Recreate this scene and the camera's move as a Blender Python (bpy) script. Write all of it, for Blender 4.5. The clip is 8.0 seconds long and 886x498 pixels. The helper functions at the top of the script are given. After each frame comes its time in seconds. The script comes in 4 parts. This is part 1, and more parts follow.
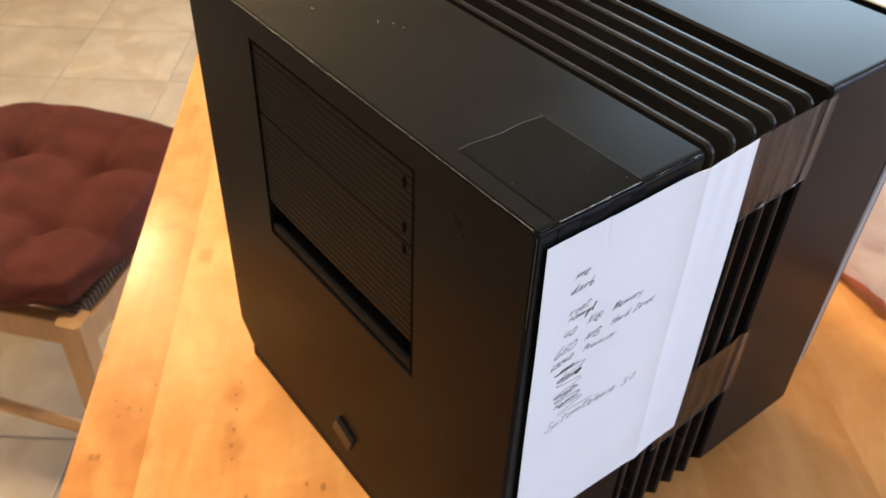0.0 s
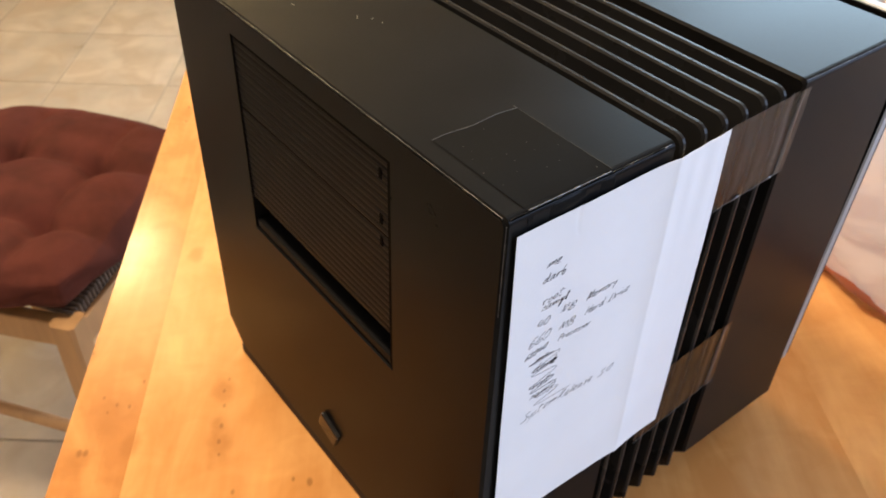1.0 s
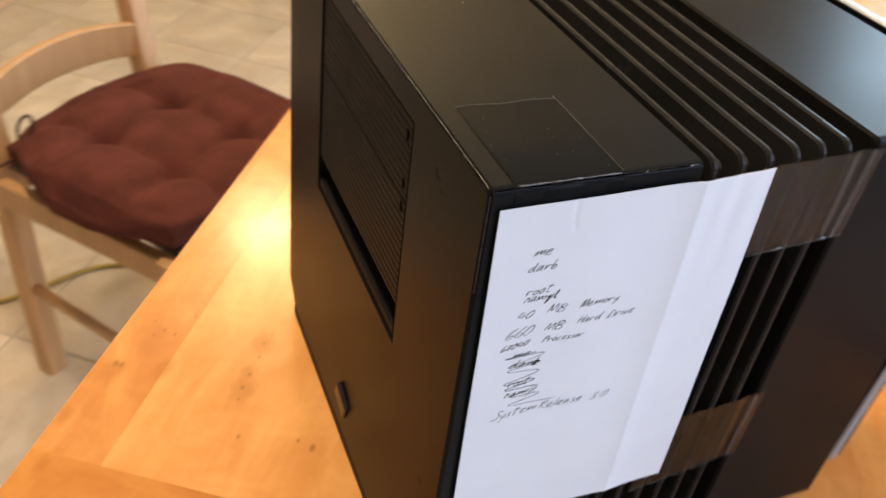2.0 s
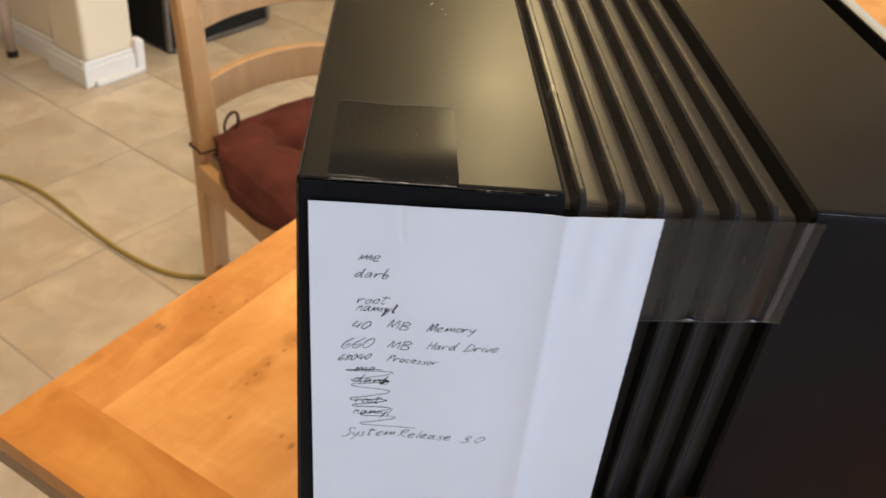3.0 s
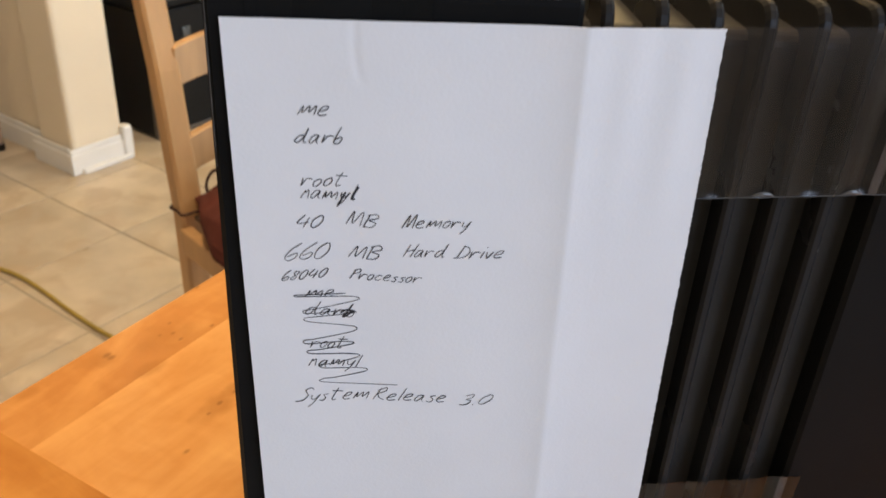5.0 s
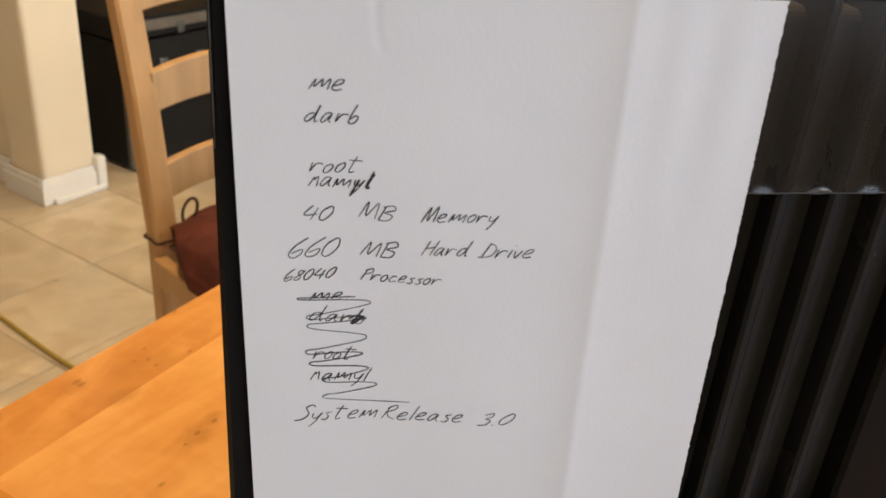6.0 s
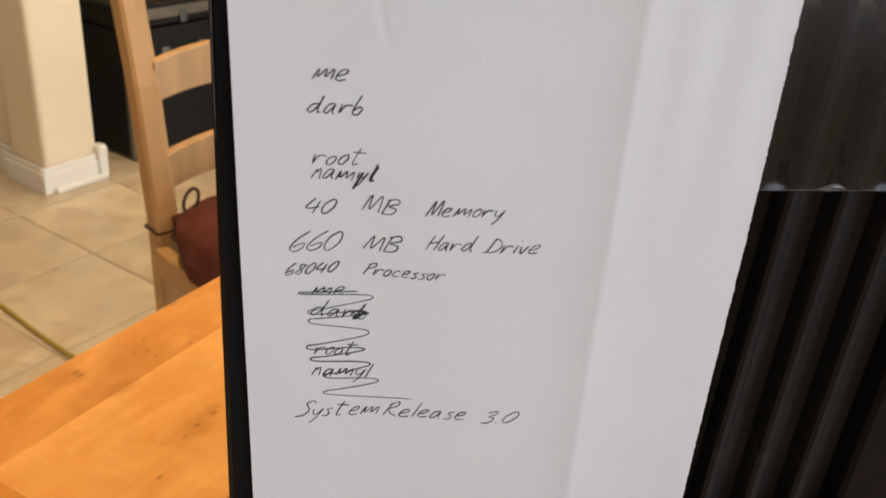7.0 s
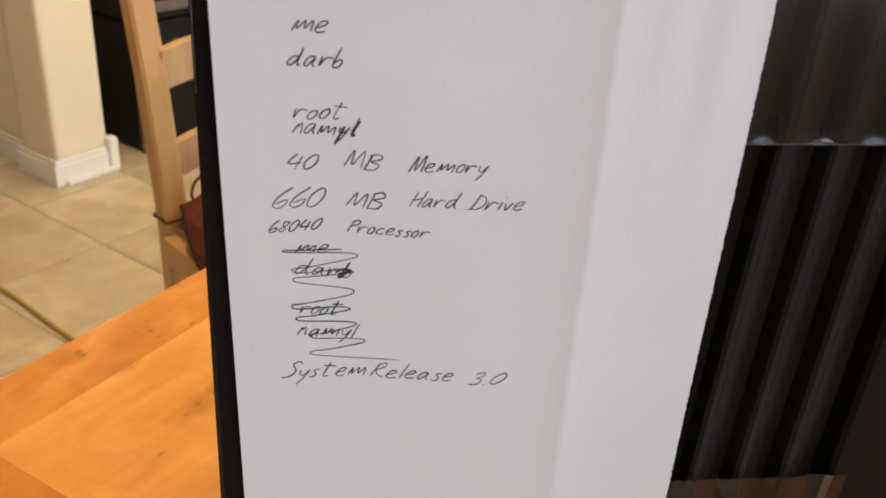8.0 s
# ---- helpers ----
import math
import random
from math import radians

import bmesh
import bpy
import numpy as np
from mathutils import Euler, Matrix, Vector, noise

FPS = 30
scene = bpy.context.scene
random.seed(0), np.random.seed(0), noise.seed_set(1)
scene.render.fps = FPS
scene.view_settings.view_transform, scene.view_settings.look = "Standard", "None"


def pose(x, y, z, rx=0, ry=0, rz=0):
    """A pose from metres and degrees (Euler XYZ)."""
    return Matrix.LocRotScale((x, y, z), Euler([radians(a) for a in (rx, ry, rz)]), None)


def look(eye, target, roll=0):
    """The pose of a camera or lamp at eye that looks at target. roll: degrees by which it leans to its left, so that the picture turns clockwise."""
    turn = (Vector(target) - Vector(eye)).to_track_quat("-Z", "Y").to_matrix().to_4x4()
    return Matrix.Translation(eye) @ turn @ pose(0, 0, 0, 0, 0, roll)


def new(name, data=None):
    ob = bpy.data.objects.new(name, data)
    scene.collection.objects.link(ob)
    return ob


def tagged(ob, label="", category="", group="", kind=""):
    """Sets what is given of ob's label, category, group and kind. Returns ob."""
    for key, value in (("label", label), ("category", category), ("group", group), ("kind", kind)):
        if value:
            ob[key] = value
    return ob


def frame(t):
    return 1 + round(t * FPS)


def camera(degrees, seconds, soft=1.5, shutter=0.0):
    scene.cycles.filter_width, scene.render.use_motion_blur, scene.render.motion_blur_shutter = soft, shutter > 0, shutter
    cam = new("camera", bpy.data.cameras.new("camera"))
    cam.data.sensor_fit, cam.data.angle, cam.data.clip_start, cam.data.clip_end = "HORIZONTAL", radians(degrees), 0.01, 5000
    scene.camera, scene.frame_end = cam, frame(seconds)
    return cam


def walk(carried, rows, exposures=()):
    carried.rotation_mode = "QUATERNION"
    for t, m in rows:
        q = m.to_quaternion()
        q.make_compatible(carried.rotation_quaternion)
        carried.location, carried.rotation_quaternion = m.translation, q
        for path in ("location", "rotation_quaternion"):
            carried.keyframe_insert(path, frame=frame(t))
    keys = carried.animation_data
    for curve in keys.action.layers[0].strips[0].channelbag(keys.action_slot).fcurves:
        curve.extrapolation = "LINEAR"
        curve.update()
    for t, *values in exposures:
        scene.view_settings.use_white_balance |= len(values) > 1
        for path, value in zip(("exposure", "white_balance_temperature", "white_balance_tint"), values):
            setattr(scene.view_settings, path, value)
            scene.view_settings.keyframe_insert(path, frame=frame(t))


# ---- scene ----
cam = camera(54.3, 8.0, soft=1.5, shutter=0.45)
# a close focus, as a small camera held near the paper has
cam.data.dof.use_dof, cam.data.dof.focus_distance, cam.data.dof.aperture_fstop = True, 0.30, 27.0
PATH = [
    (0, (-0.1830, -0.1700, 1.2640), (0.7800, 1.0190, -0.0240), 2.40),
    (0.5, (-0.1840, -0.1730, 1.2610), (0.7733, 1.0213, -0.0263), 1.60),
    (1, (-0.1780, -0.1830, 1.2620), (0.7860, 1.0149, -0.0169), 2.10),
    (1.5, (-0.1740, -0.1940, 1.2620), (0.7647, 1.0387, -0.0026), 4.20),
    (1.6, (-0.1700, -0.1980, 1.2610), (0.7509, 1.0529, 0.0011), 4.80),
    (1.7, (-0.1640, -0.2060, 1.2570), (0.7221, 1.0792, 0.0068), 5.80),
    (1.8, (-0.1560, -0.2130, 1.2510), (0.6849, 1.1139, 0.0131), 6.50),
    (1.9, (-0.1460, -0.2230, 1.2460), (0.6317, 1.1504, 0.0176), 7.30),
    (2, (-0.1300, -0.2290, 1.2380), (0.5731, 1.1912, 0.0178), 8.00),
    (2.1, (-0.1080, -0.2370, 1.2350), (0.5053, 1.2288, 0.0204), 8.00),
    (2.2, (-0.0810, -0.2400, 1.2310), (0.4410, 1.2580, 0.0130), 8.10),
    (3.3, (0.0486, -0.2757, 1.2236), (0.1575, 1.3460, 0.0582), 5.62),
    (3.5, (0.0620, -0.2850, 1.2029), (0.1733, 1.3274, 0.0249), 4.41),
    (3.7, (0.0669, -0.2847, 1.2045), (0.1895, 1.3180, 0.0145), 4.67),
    (4, (0.0717, -0.2683, 1.1985), (0.1958, 1.3299, 0.0025), 5.67),
    (4.3, (0.0635, -0.2477, 1.1742), (0.1795, 1.3641, -0.0042), 5.12),
    (4.5, (0.0543, -0.2419, 1.1604), (0.1637, 1.4170, 0.0486), 4.16),
    (4.7, (0.0492, -0.2318, 1.1406), (0.1730, 1.4668, 0.0921), 3.28),
    (5.8, (0.0394, -0.2024, 1.0906), (0.2253, 1.5646, 0.1723), 4.74),
    (6, (0.0355, -0.1998, 1.0919), (0.2279, 1.5737, 0.1875), 4.75),
    (6.5, (0.0347, -0.1975, 1.0918), (0.2290, 1.5777, 0.1913), 4.91),
    (7, (0.0350, -0.1956, 1.0904), (0.2257, 1.5698, 0.1702), 5.27),
    (7.5, (0.0357, -0.1953, 1.0866), (0.2115, 1.5621, 0.1480), 5.08),
    (8, (0.0426, -0.1991, 1.0821), (0.2058, 1.5609, 0.1463), 4.65),
]
EXPOSURE = [(0.0, 0.60, 6100, 20), (1.5, 0.59, 6100, 20), (2.2, 0.48, 6250, 20), (3.3, 0.25, 6250, 18), (4.7, 0.29, 6350, 18), (5.7, 0.18, 7300, 18), (8.0, 0.18, 7300, 18)]
walk(cam, [(t, look(eye, target, roll)) for t, eye, target, roll in PATH], EXPOSURE)

# ---- light ----
ROOM = 52.0                      # the room's walls and tiles, degrees from the cube
c52, s52 = math.cos(radians(ROOM)), math.sin(radians(ROOM))


def room(p, q, z=0.0):
    """A place given along the room's own walls."""
    return Vector((p * c52 - q * s52, p * s52 + q * c52, z))


world = bpy.data.worlds.new("sky")
scene.world = world
world.use_nodes = True
wn = world.node_tree
sky = wn.nodes.new("ShaderNodeTexSky")
sky.sky_type, sky.sun_disc = "NISHITA", False
sky.sun_elevation, sky.sun_rotation = radians(40), radians(200)
wn.links.new(sky.outputs[0], wn.nodes["Background"].inputs[0])
wn.nodes["Background"].inputs[1].default_value = 0.12


def area_lamp(name, place, target, width, height, watts, colour):
    data = bpy.data.lights.new(name, "AREA")
    data.shape, data.size, data.size_y, data.energy, data.color = "RECTANGLE", width, height, watts, colour
    ob = new(name, data)
    ob.matrix_world = look(place, target)
    return ob


# window daylight, a warm pendant, two added fills: low east, warm over the table
area_lamp("window_daylight", room(2.88, -1.55, 1.97), room(0, -1.2, 1.4), 1.6, 1.1, 44, (0.64, 0.90, 0.97))
# unseen low fill added to brighten the floor and the wall end
area_lamp("low_fill", room(2.88, -1.55, 0.56), room(0, -0.6, 0.2), 1.6, 0.9, 47, (0.80, 0.92, 1.0))
area_lamp("window_daylight", room(-0.35, -2.50, 1.6), room(-0.3, 0.0, 1.0), 2.4, 1.5, 43, (0.57, 0.745, 1.0))
bulb = bpy.data.lights.new("pendant_glow", "POINT")
bulb.energy, bulb.color, bulb.shadow_soft_size = 102, (1.0, 0.79, 0.37), 0.14
LAMP = Vector((0.45, 2.60, 2.33))
new("pendant_glow", bulb).location = LAMP
# unseen fill added to brighten the table, set where it leaves no reflection
TABLE_FILL = Vector((-0.20, 0.62, 2.68))
disc = bpy.data.lights.new("table_fill_glow", "AREA")
disc.shape, disc.size, disc.energy, disc.color = "DISK", 0.30, 25, (1.0, 0.80, 0.50)
new("table_fill_glow", disc).matrix_world = look(TABLE_FILL, TABLE_FILL - Vector((0, 0.001, 1)))


# ---- materials ----
def material(name, colour, rough=0.5, metal=0.0, vary=0.12, scale=8.0, bump=0.05, bump_scale=60.0, rough_vary=0.08, spec=0.5,
             stretch=(1, 1, 1), per_object=0.0):
    """A surface with colour variation at two scales, uneven gloss and fine relief."""
    m = bpy.data.materials.new(name)
    m.use_nodes = True
    nt = m.node_tree
    n, l = nt.nodes, nt.links
    b = n["Principled BSDF"]
    tc = n.new("ShaderNodeTexCoord")
    mp = n.new("ShaderNodeMapping")
    mp.inputs["Scale"].default_value = stretch
    if per_object:
        own, shift = n.new("ShaderNodeObjectInfo"), n.new("ShaderNodeVectorMath")
        shift.operation = "ADD"
        far = n.new("ShaderNodeMath")
        far.operation = "MULTIPLY"
        far.inputs[1].default_value = 60.0
        l.new(own.outputs["Random"], far.inputs[0])
        l.new(tc.outputs["Object"], shift.inputs[0])
        l.new(far.outputs[0], shift.inputs[1])
        l.new(shift.outputs[0], mp.inputs[0])
    else:
        l.new(tc.outputs["Object"], mp.inputs[0])
    big, fine = n.new("ShaderNodeTexNoise"), n.new("ShaderNodeTexNoise")
    big.inputs["Scale"].default_value, fine.inputs["Scale"].default_value = scale, bump_scale
    big.inputs["Detail"].default_value, fine.inputs["Detail"].default_value = 6, 4
    for k in (big, fine):
        l.new(mp.outputs[0], k.inputs["Vector"])
    mix = n.new("ShaderNodeMixRGB")
    mix.blend_type = "MULTIPLY"
    mix.inputs[0].default_value = 1.0
    mix.inputs[1].default_value = (*colour, 1)
    ramp = n.new("ShaderNodeMapRange")
    ramp.inputs[1].default_value, ramp.inputs[2].default_value = 0.25, 0.75
    ramp.inputs[3].default_value, ramp.inputs[4].default_value = 1 - vary, 1 + vary
    l.new(big.outputs["Fac"], ramp.inputs[0])
    last = ramp.outputs[0]
    if per_object:
        info = n.new("ShaderNodeObjectInfo")
        ro = n.new("ShaderNodeMapRange")
        ro.inputs[3].default_value, ro.inputs[4].default_value = 1 - per_object, 1 + per_object
        l.new(info.outputs["Random"], ro.inputs[0])
        mu = n.new("ShaderNodeMath")
        mu.operation = "MULTIPLY"
        l.new(last, mu.inputs[0])
        l.new(ro.outputs[0], mu.inputs[1])
        last = mu.outputs[0]
    l.new(last, mix.inputs[2])
    l.new(mix.outputs[0], b.inputs["Base Color"])
    rr = n.new("ShaderNodeMapRange")
    rr.inputs[3].default_value, rr.inputs[4].default_value = rough - rough_vary, rough + rough_vary
    l.new(big.outputs["Fac"], rr.inputs[0])
    l.new(rr.outputs[0], b.inputs["Roughness"])
    b.inputs["Metallic"].default_value = metal
    b.inputs["Specular IOR Level"].default_value = spec
    bp = n.new("ShaderNodeBump")
    bp.inputs["Strength"].default_value, bp.inputs["Distance"].default_value = bump, 0.002
    l.new(fine.outputs["Fac"], bp.inputs["Height"])
    l.new(bp.outputs[0], b.inputs["Normal"])
    return m


M_black = material("black_painted_metal", (0.0098, 0.0096, 0.0095), 0.29, vary=0.25, scale=14, bump=0.03, bump_scale=900, rough_vary=0.05, spec=0.047)
# fins: the black paint lightened to lift their shade
M_fin = material("black_paint_lifted", (0.0230, 0.0218, 0.0212), 0.27, vary=0.25, scale=14, bump=0.03, bump_scale=900, rough_vary=0.05, spec=0.10)
M_side = material("black_painted_metal_side", (0.0120, 0.0110, 0.0105), 0.31, vary=0.2, scale=14, bump=0.03, bump_scale=900, spec=0.056)
M_plastic = material("black_ribbed_plastic", (0.0095, 0.0090, 0.0088), 0.5, vary=0.2, scale=30, bump=0.05, bump_scale=700, spec=0.09)
M_dark = material("black_recess", (0.013, 0.0125, 0.012), 0.6, vary=0.2)
M_wear = material("bare_worn_metal", (0.24, 0.225, 0.205), 0.5, metal=0.5, vary=0.5, scale=300)
M_pale_mark = material("pale_grey_mark", (0.085, 0.080, 0.074), 0.4, metal=0.3, vary=0.5, scale=250)
M_rear = material("pale_grey_metal", (0.36, 0.38, 0.40), 0.45, metal=0.15, vary=0.06)
# same black paint, lightened further because little light reaches the grooves
M_groove = material("black_groove_lifted", (0.048, 0.045, 0.043), 0.34, vary=0.2, scale=20, spec=0.12)
M_rubber = material("black_rubber", (0.016, 0.013, 0.010), 0.8)
# near black for shade painted into gaps, and for the latch marks
M_gap = material("matt_near_black", (0.0035, 0.0033, 0.0032), 0.9, spec=0.05)
M_paper = material("white_paper", (0.80, 0.80, 0.80), 0.75, vary=0.02, scale=30, bump=0.04, bump_scale=900, spec=0.2)
M_tissue = material("white_tissue", (0.50, 0.50, 0.55), 0.8, vary=0.08, scale=20, bump=0.2, bump_scale=150, spec=0.1)
M_ink = material("dark_grey_ballpoint_ink", (0.030, 0.030, 0.034), 0.6, vary=0.3, scale=900)
# honey wood darkened: the shade under the table top is in the colour
M_wood_shaded = material("honey_wood_shaded", (0.27, 0.145, 0.058), 0.4, vary=0.15, stretch=(3, 30, 30))
M_chair = material("pale_varnished_beech", (0.56, 0.315, 0.135), 0.42, vary=0.14, scale=10, stretch=(4, 4, 0.6), bump=0.04, bump_scale=200)
M_cushion = material("red_brown_cotton", (0.108, 0.030, 0.0215), 0.9, vary=0.32, scale=18, bump=0.35, bump_scale=900, spec=0.15)
M_rush = material("woven_brown_rush", (0.12, 0.075, 0.045), 0.8, vary=0.4, scale=60, stretch=(1, 8, 1), bump=0.5, bump_scale=120)
M_tie = material("dark_red_cotton_tie", (0.060, 0.022, 0.016), 0.9)
M_curl = material("shiny_curled_tape", (0.09, 0.088, 0.085), 0.14, vary=0.3, spec=0.9)
M_tile = material("beige_ceramic_tile", (0.605, 0.510, 0.388), 0.32, vary=0.20, scale=7.5, bump=0.06, bump_scale=40, rough_vary=0.1, per_object=0.06)


def mottle(m, colour, scale, amount):
    """Cloudy patches of a second colour in a glaze, another in every piece."""
    n, l = m.node_tree.nodes, m.node_tree.links
    b = n["Principled BSDF"]
    first = b.inputs["Base Color"].links[0].from_socket
    place = next(k for k in n if k.type == "MAPPING").outputs[0]
    cloud, ramp, mix = n.new("ShaderNodeTexNoise"), n.new("ShaderNodeMapRange"), n.new("ShaderNodeMixRGB")
    cloud.inputs["Scale"].default_value, cloud.inputs["Detail"].default_value, cloud.inputs["Distortion"].default_value = scale, 5, 0.8
    ramp.interpolation_type = "SMOOTHSTEP"
    ramp.inputs[1].default_value, ramp.inputs[2].default_value, ramp.inputs[4].default_value = 0.42, 0.68, amount
    mix.inputs[2].default_value = (*colour, 1)
    l.new(place, cloud.inputs["Vector"])
    l.new(cloud.outputs["Fac"], ramp.inputs[0])
    l.new(ramp.outputs[0], mix.inputs[0])
    l.new(first, mix.inputs[1])
    l.new(mix.outputs[0], b.inputs["Base Color"])


mottle(M_tile, (0.50, 0.372, 0.240), 9.0, 0.6)
M_grout = material("grey_beige_grout", (0.445, 0.380, 0.292), 0.9, vary=0.15, scale=20, bump=0.3, bump_scale=300)
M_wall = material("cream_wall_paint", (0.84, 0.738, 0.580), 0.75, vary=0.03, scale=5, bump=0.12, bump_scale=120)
# unseen walls get a darker copy of the wall paint to cut bounce light
M_wall_dim = material("dimmed_wall_paint", (0.36, 0.30, 0.22), 0.8, vary=0.04, scale=3, bump=0.12, bump_scale=120)
M_white = material("white_semi_gloss_paint", (0.84, 0.83, 0.81), 0.4, vary=0.04, bump=0.04)
M_ceiling = material("off_white_ceiling_paint", (0.50, 0.48, 0.44), 0.9, vary=0.03, bump=0.2, bump_scale=150)
M_case = material("black_vinyl_covering", (0.008, 0.008, 0.0085), 0.55, vary=0.25, bump=0.25, bump_scale=500, spec=0.2)
M_steel = material("dull_steel_fitting", (0.12, 0.12, 0.115), 0.4, metal=0.9, vary=0.2)
M_edging = material("dull_tan_metal_edging", (0.15, 0.13, 0.11), 0.45, metal=0.5, vary=0.2, scale=30)
M_cord = material("yellow_rubber_cord", (0.40, 0.275, 0.055), 0.55, vary=0.15, scale=40)
M_stool = material("faded_pink_white_paint", (0.62, 0.50, 0.44), 0.5, vary=0.1)
M_shade = material("white_lamp_shade", (0.8, 0.75, 0.6), 0.6)


def wood_top(name, base, dark, knots, across=False):
    """Honey-coloured varnished boards: long grain, per-board tone and small dark knots."""
    m = bpy.data.materials.new(name)
    m.use_nodes = True
    nt = m.node_tree
    n, l = nt.nodes, nt.links
    b = n["Principled BSDF"]
    tc = n.new("ShaderNodeTexCoord")
    info = n.new("ShaderNodeObjectInfo")
    off = n.new("ShaderNodeVectorMath")
    off.operation = "MULTIPLY_ADD"
    comb = n.new("ShaderNodeCombineXYZ")
    l.new(info.outputs["Random"], comb.inputs[0])
    l.new(info.outputs["Random"], comb.inputs[1])
    off.inputs[1].default_value = (7, 7, 0)
    l.new(comb.outputs[0], off.inputs[0])
    l.new(tc.outputs["Object"], off.inputs[2])

    def noise_at(vector, stretch, scale, detail, distortion=0.0):
        mp = n.new("ShaderNodeMapping")
        mp.inputs["Scale"].default_value = stretch
        l.new(vector, mp.inputs[0])
        t = n.new("ShaderNodeTexNoise")
        t.inputs["Scale"].default_value, t.inputs["Detail"].default_value = scale, detail
        t.inputs["Distortion"].default_value = distortion
        l.new(mp.outputs[0], t.inputs["Vector"])
        return t.outputs["Fac"]

    def math_node(op, a, b2):
        k = n.new("ShaderNodeMath")
        k.operation = op
        for i, v in enumerate((a, b2)):
            if isinstance(v, (int, float)):
                k.inputs[i].default_value = v
            else:
                l.new(v, k.inputs[i])
        return k.outputs[0]

    def along(a, b2):
        return (b2, a, 1) if across else (a, b2, 1)

    grain = noise_at(off.outputs[0], along(1.6, 26), 5.0, 8, 0.6)
    cloud = noise_at(off.outputs[0], along(1.0, 2.4), 8.0, 4, 1.4)
    flame = noise_at(off.outputs[0], along(1.0, 0.6), 42.0, 3, 1.4)
    tone = math_node("ADD", math_node("MULTIPLY", grain, 0.20), math_node("MULTIPLY", cloud, 0.80))
    tone = math_node("ADD", tone, math_node("MULTIPLY", flame, 0.26))
    tone = math_node("ADD", tone, math_node("MULTIPLY", info.outputs["Random"], 0.22))
    ramp = n.new("ShaderNodeValToRGB")
    ramp.color_ramp.elements[0].position, ramp.color_ramp.elements[1].position = 0.48, 0.88
    ramp.color_ramp.elements[0].color, ramp.color_ramp.elements[1].color = (*base, 1), (*dark, 1)
    l.new(tone, ramp.inputs[0])
    colour = ramp.outputs[0]
    # knots: a soft halo and a small dark heart each
    wob = n.new("ShaderNodeTexNoise")
    wob.inputs["Scale"].default_value = 55
    l.new(tc.outputs["Object"], wob.inputs["Vector"])
    for (x, y, r, strong) in knots:
        sub = n.new("ShaderNodeVectorMath")
        sub.operation = "SUBTRACT"
        sub.inputs[1].default_value = (x, y, 0)
        l.new(tc.outputs["Object"], sub.inputs[0])
        sc = n.new("ShaderNodeVectorMath")
        sc.operation = "MULTIPLY"
        sc.inputs[1].default_value = (0.6, 1.0, 0.0)
        l.new(sub.outputs[0], sc.inputs[0])
        ln = n.new("ShaderNodeVectorMath")
        ln.operation = "LENGTH"
        l.new(sc.outputs[0], ln.inputs[0])
        dist = math_node("ADD", ln.outputs["Value"], math_node("MULTIPLY", math_node("SUBTRACT", wob.outputs["Fac"], 0.5), r * 1.3))
        mr = n.new("ShaderNodeMapRange")
        mr.interpolation_type = "SMOOTHSTEP"
        mr.inputs[1].default_value, mr.inputs[2].default_value = r, r * 0.15
        mr.inputs[3].default_value, mr.inputs[4].default_value = 0.0, strong
        l.new(dist, mr.inputs[0])
        mx = n.new("ShaderNodeMixRGB")
        mx.inputs[2].default_value = (0.40, 0.15, 0.030, 1) if r > 0.0036 else (0.22, 0.085, 0.024, 1)
        l.new(mr.outputs[0], mx.inputs[0])
        l.new(colour, mx.inputs[1])
        colour = mx.outputs[0]
    l.new(colour, b.inputs["Base Color"])
    rr = n.new("ShaderNodeMapRange")
    rr.inputs[3].default_value, rr.inputs[4].default_value = 0.12, 0.25
    l.new(flame, rr.inputs[0])
    l.new(rr.outputs[0], b.inputs["Roughness"])
    b.inputs["Specular IOR Level"].default_value = 0.17
    bp = n.new("ShaderNodeBump")
    bp.inputs["Strength"].default_value, bp.inputs["Distance"].default_value = 0.10, 0.001
    l.new(tone, bp.inputs["Height"])
    l.new(bp.outputs[0], b.inputs["Normal"])
    return m


def clear_film(name, colour, rough, weight, relief=0.15):
    """Thin clear tape: mostly see-through, with a glossy skin."""
    m = bpy.data.materials.new(name)
    m.use_nodes, m.surface_render_method = True, "BLENDED"
    nt = m.node_tree
    n, l = nt.nodes, nt.links
    b = n["Principled BSDF"]
    b.inputs["Base Color"].default_value = (*colour, 1)
    tc, nz = n.new("ShaderNodeTexCoord"), n.new("ShaderNodeTexNoise")
    nz.inputs["Scale"].default_value = 60
    l.new(tc.outputs["Object"], nz.inputs["Vector"])
    mr = n.new("ShaderNodeMapRange")
    mr.inputs[3].default_value, mr.inputs[4].default_value = rough * 0.6, rough * 1.4
    l.new(nz.outputs["Fac"], mr.inputs[0])
    l.new(mr.outputs[0], b.inputs["Roughness"])
    bp = n.new("ShaderNodeBump")
    bp.inputs["Strength"].default_value, bp.inputs["Distance"].default_value = relief, 0.001
    l.new(nz.outputs["Fac"], bp.inputs["Height"])
    l.new(bp.outputs[0], b.inputs["Normal"])
    tr, mx = n.new("ShaderNodeBsdfTransparent"), n.new("ShaderNodeMixShader")
    mx.inputs[0].default_value = weight
    l.new(tr.outputs[0], mx.inputs[1])
    l.new(b.outputs[0], mx.inputs[2])
    l.new(mx.outputs[0], n["Material Output"].inputs[0])
    return m


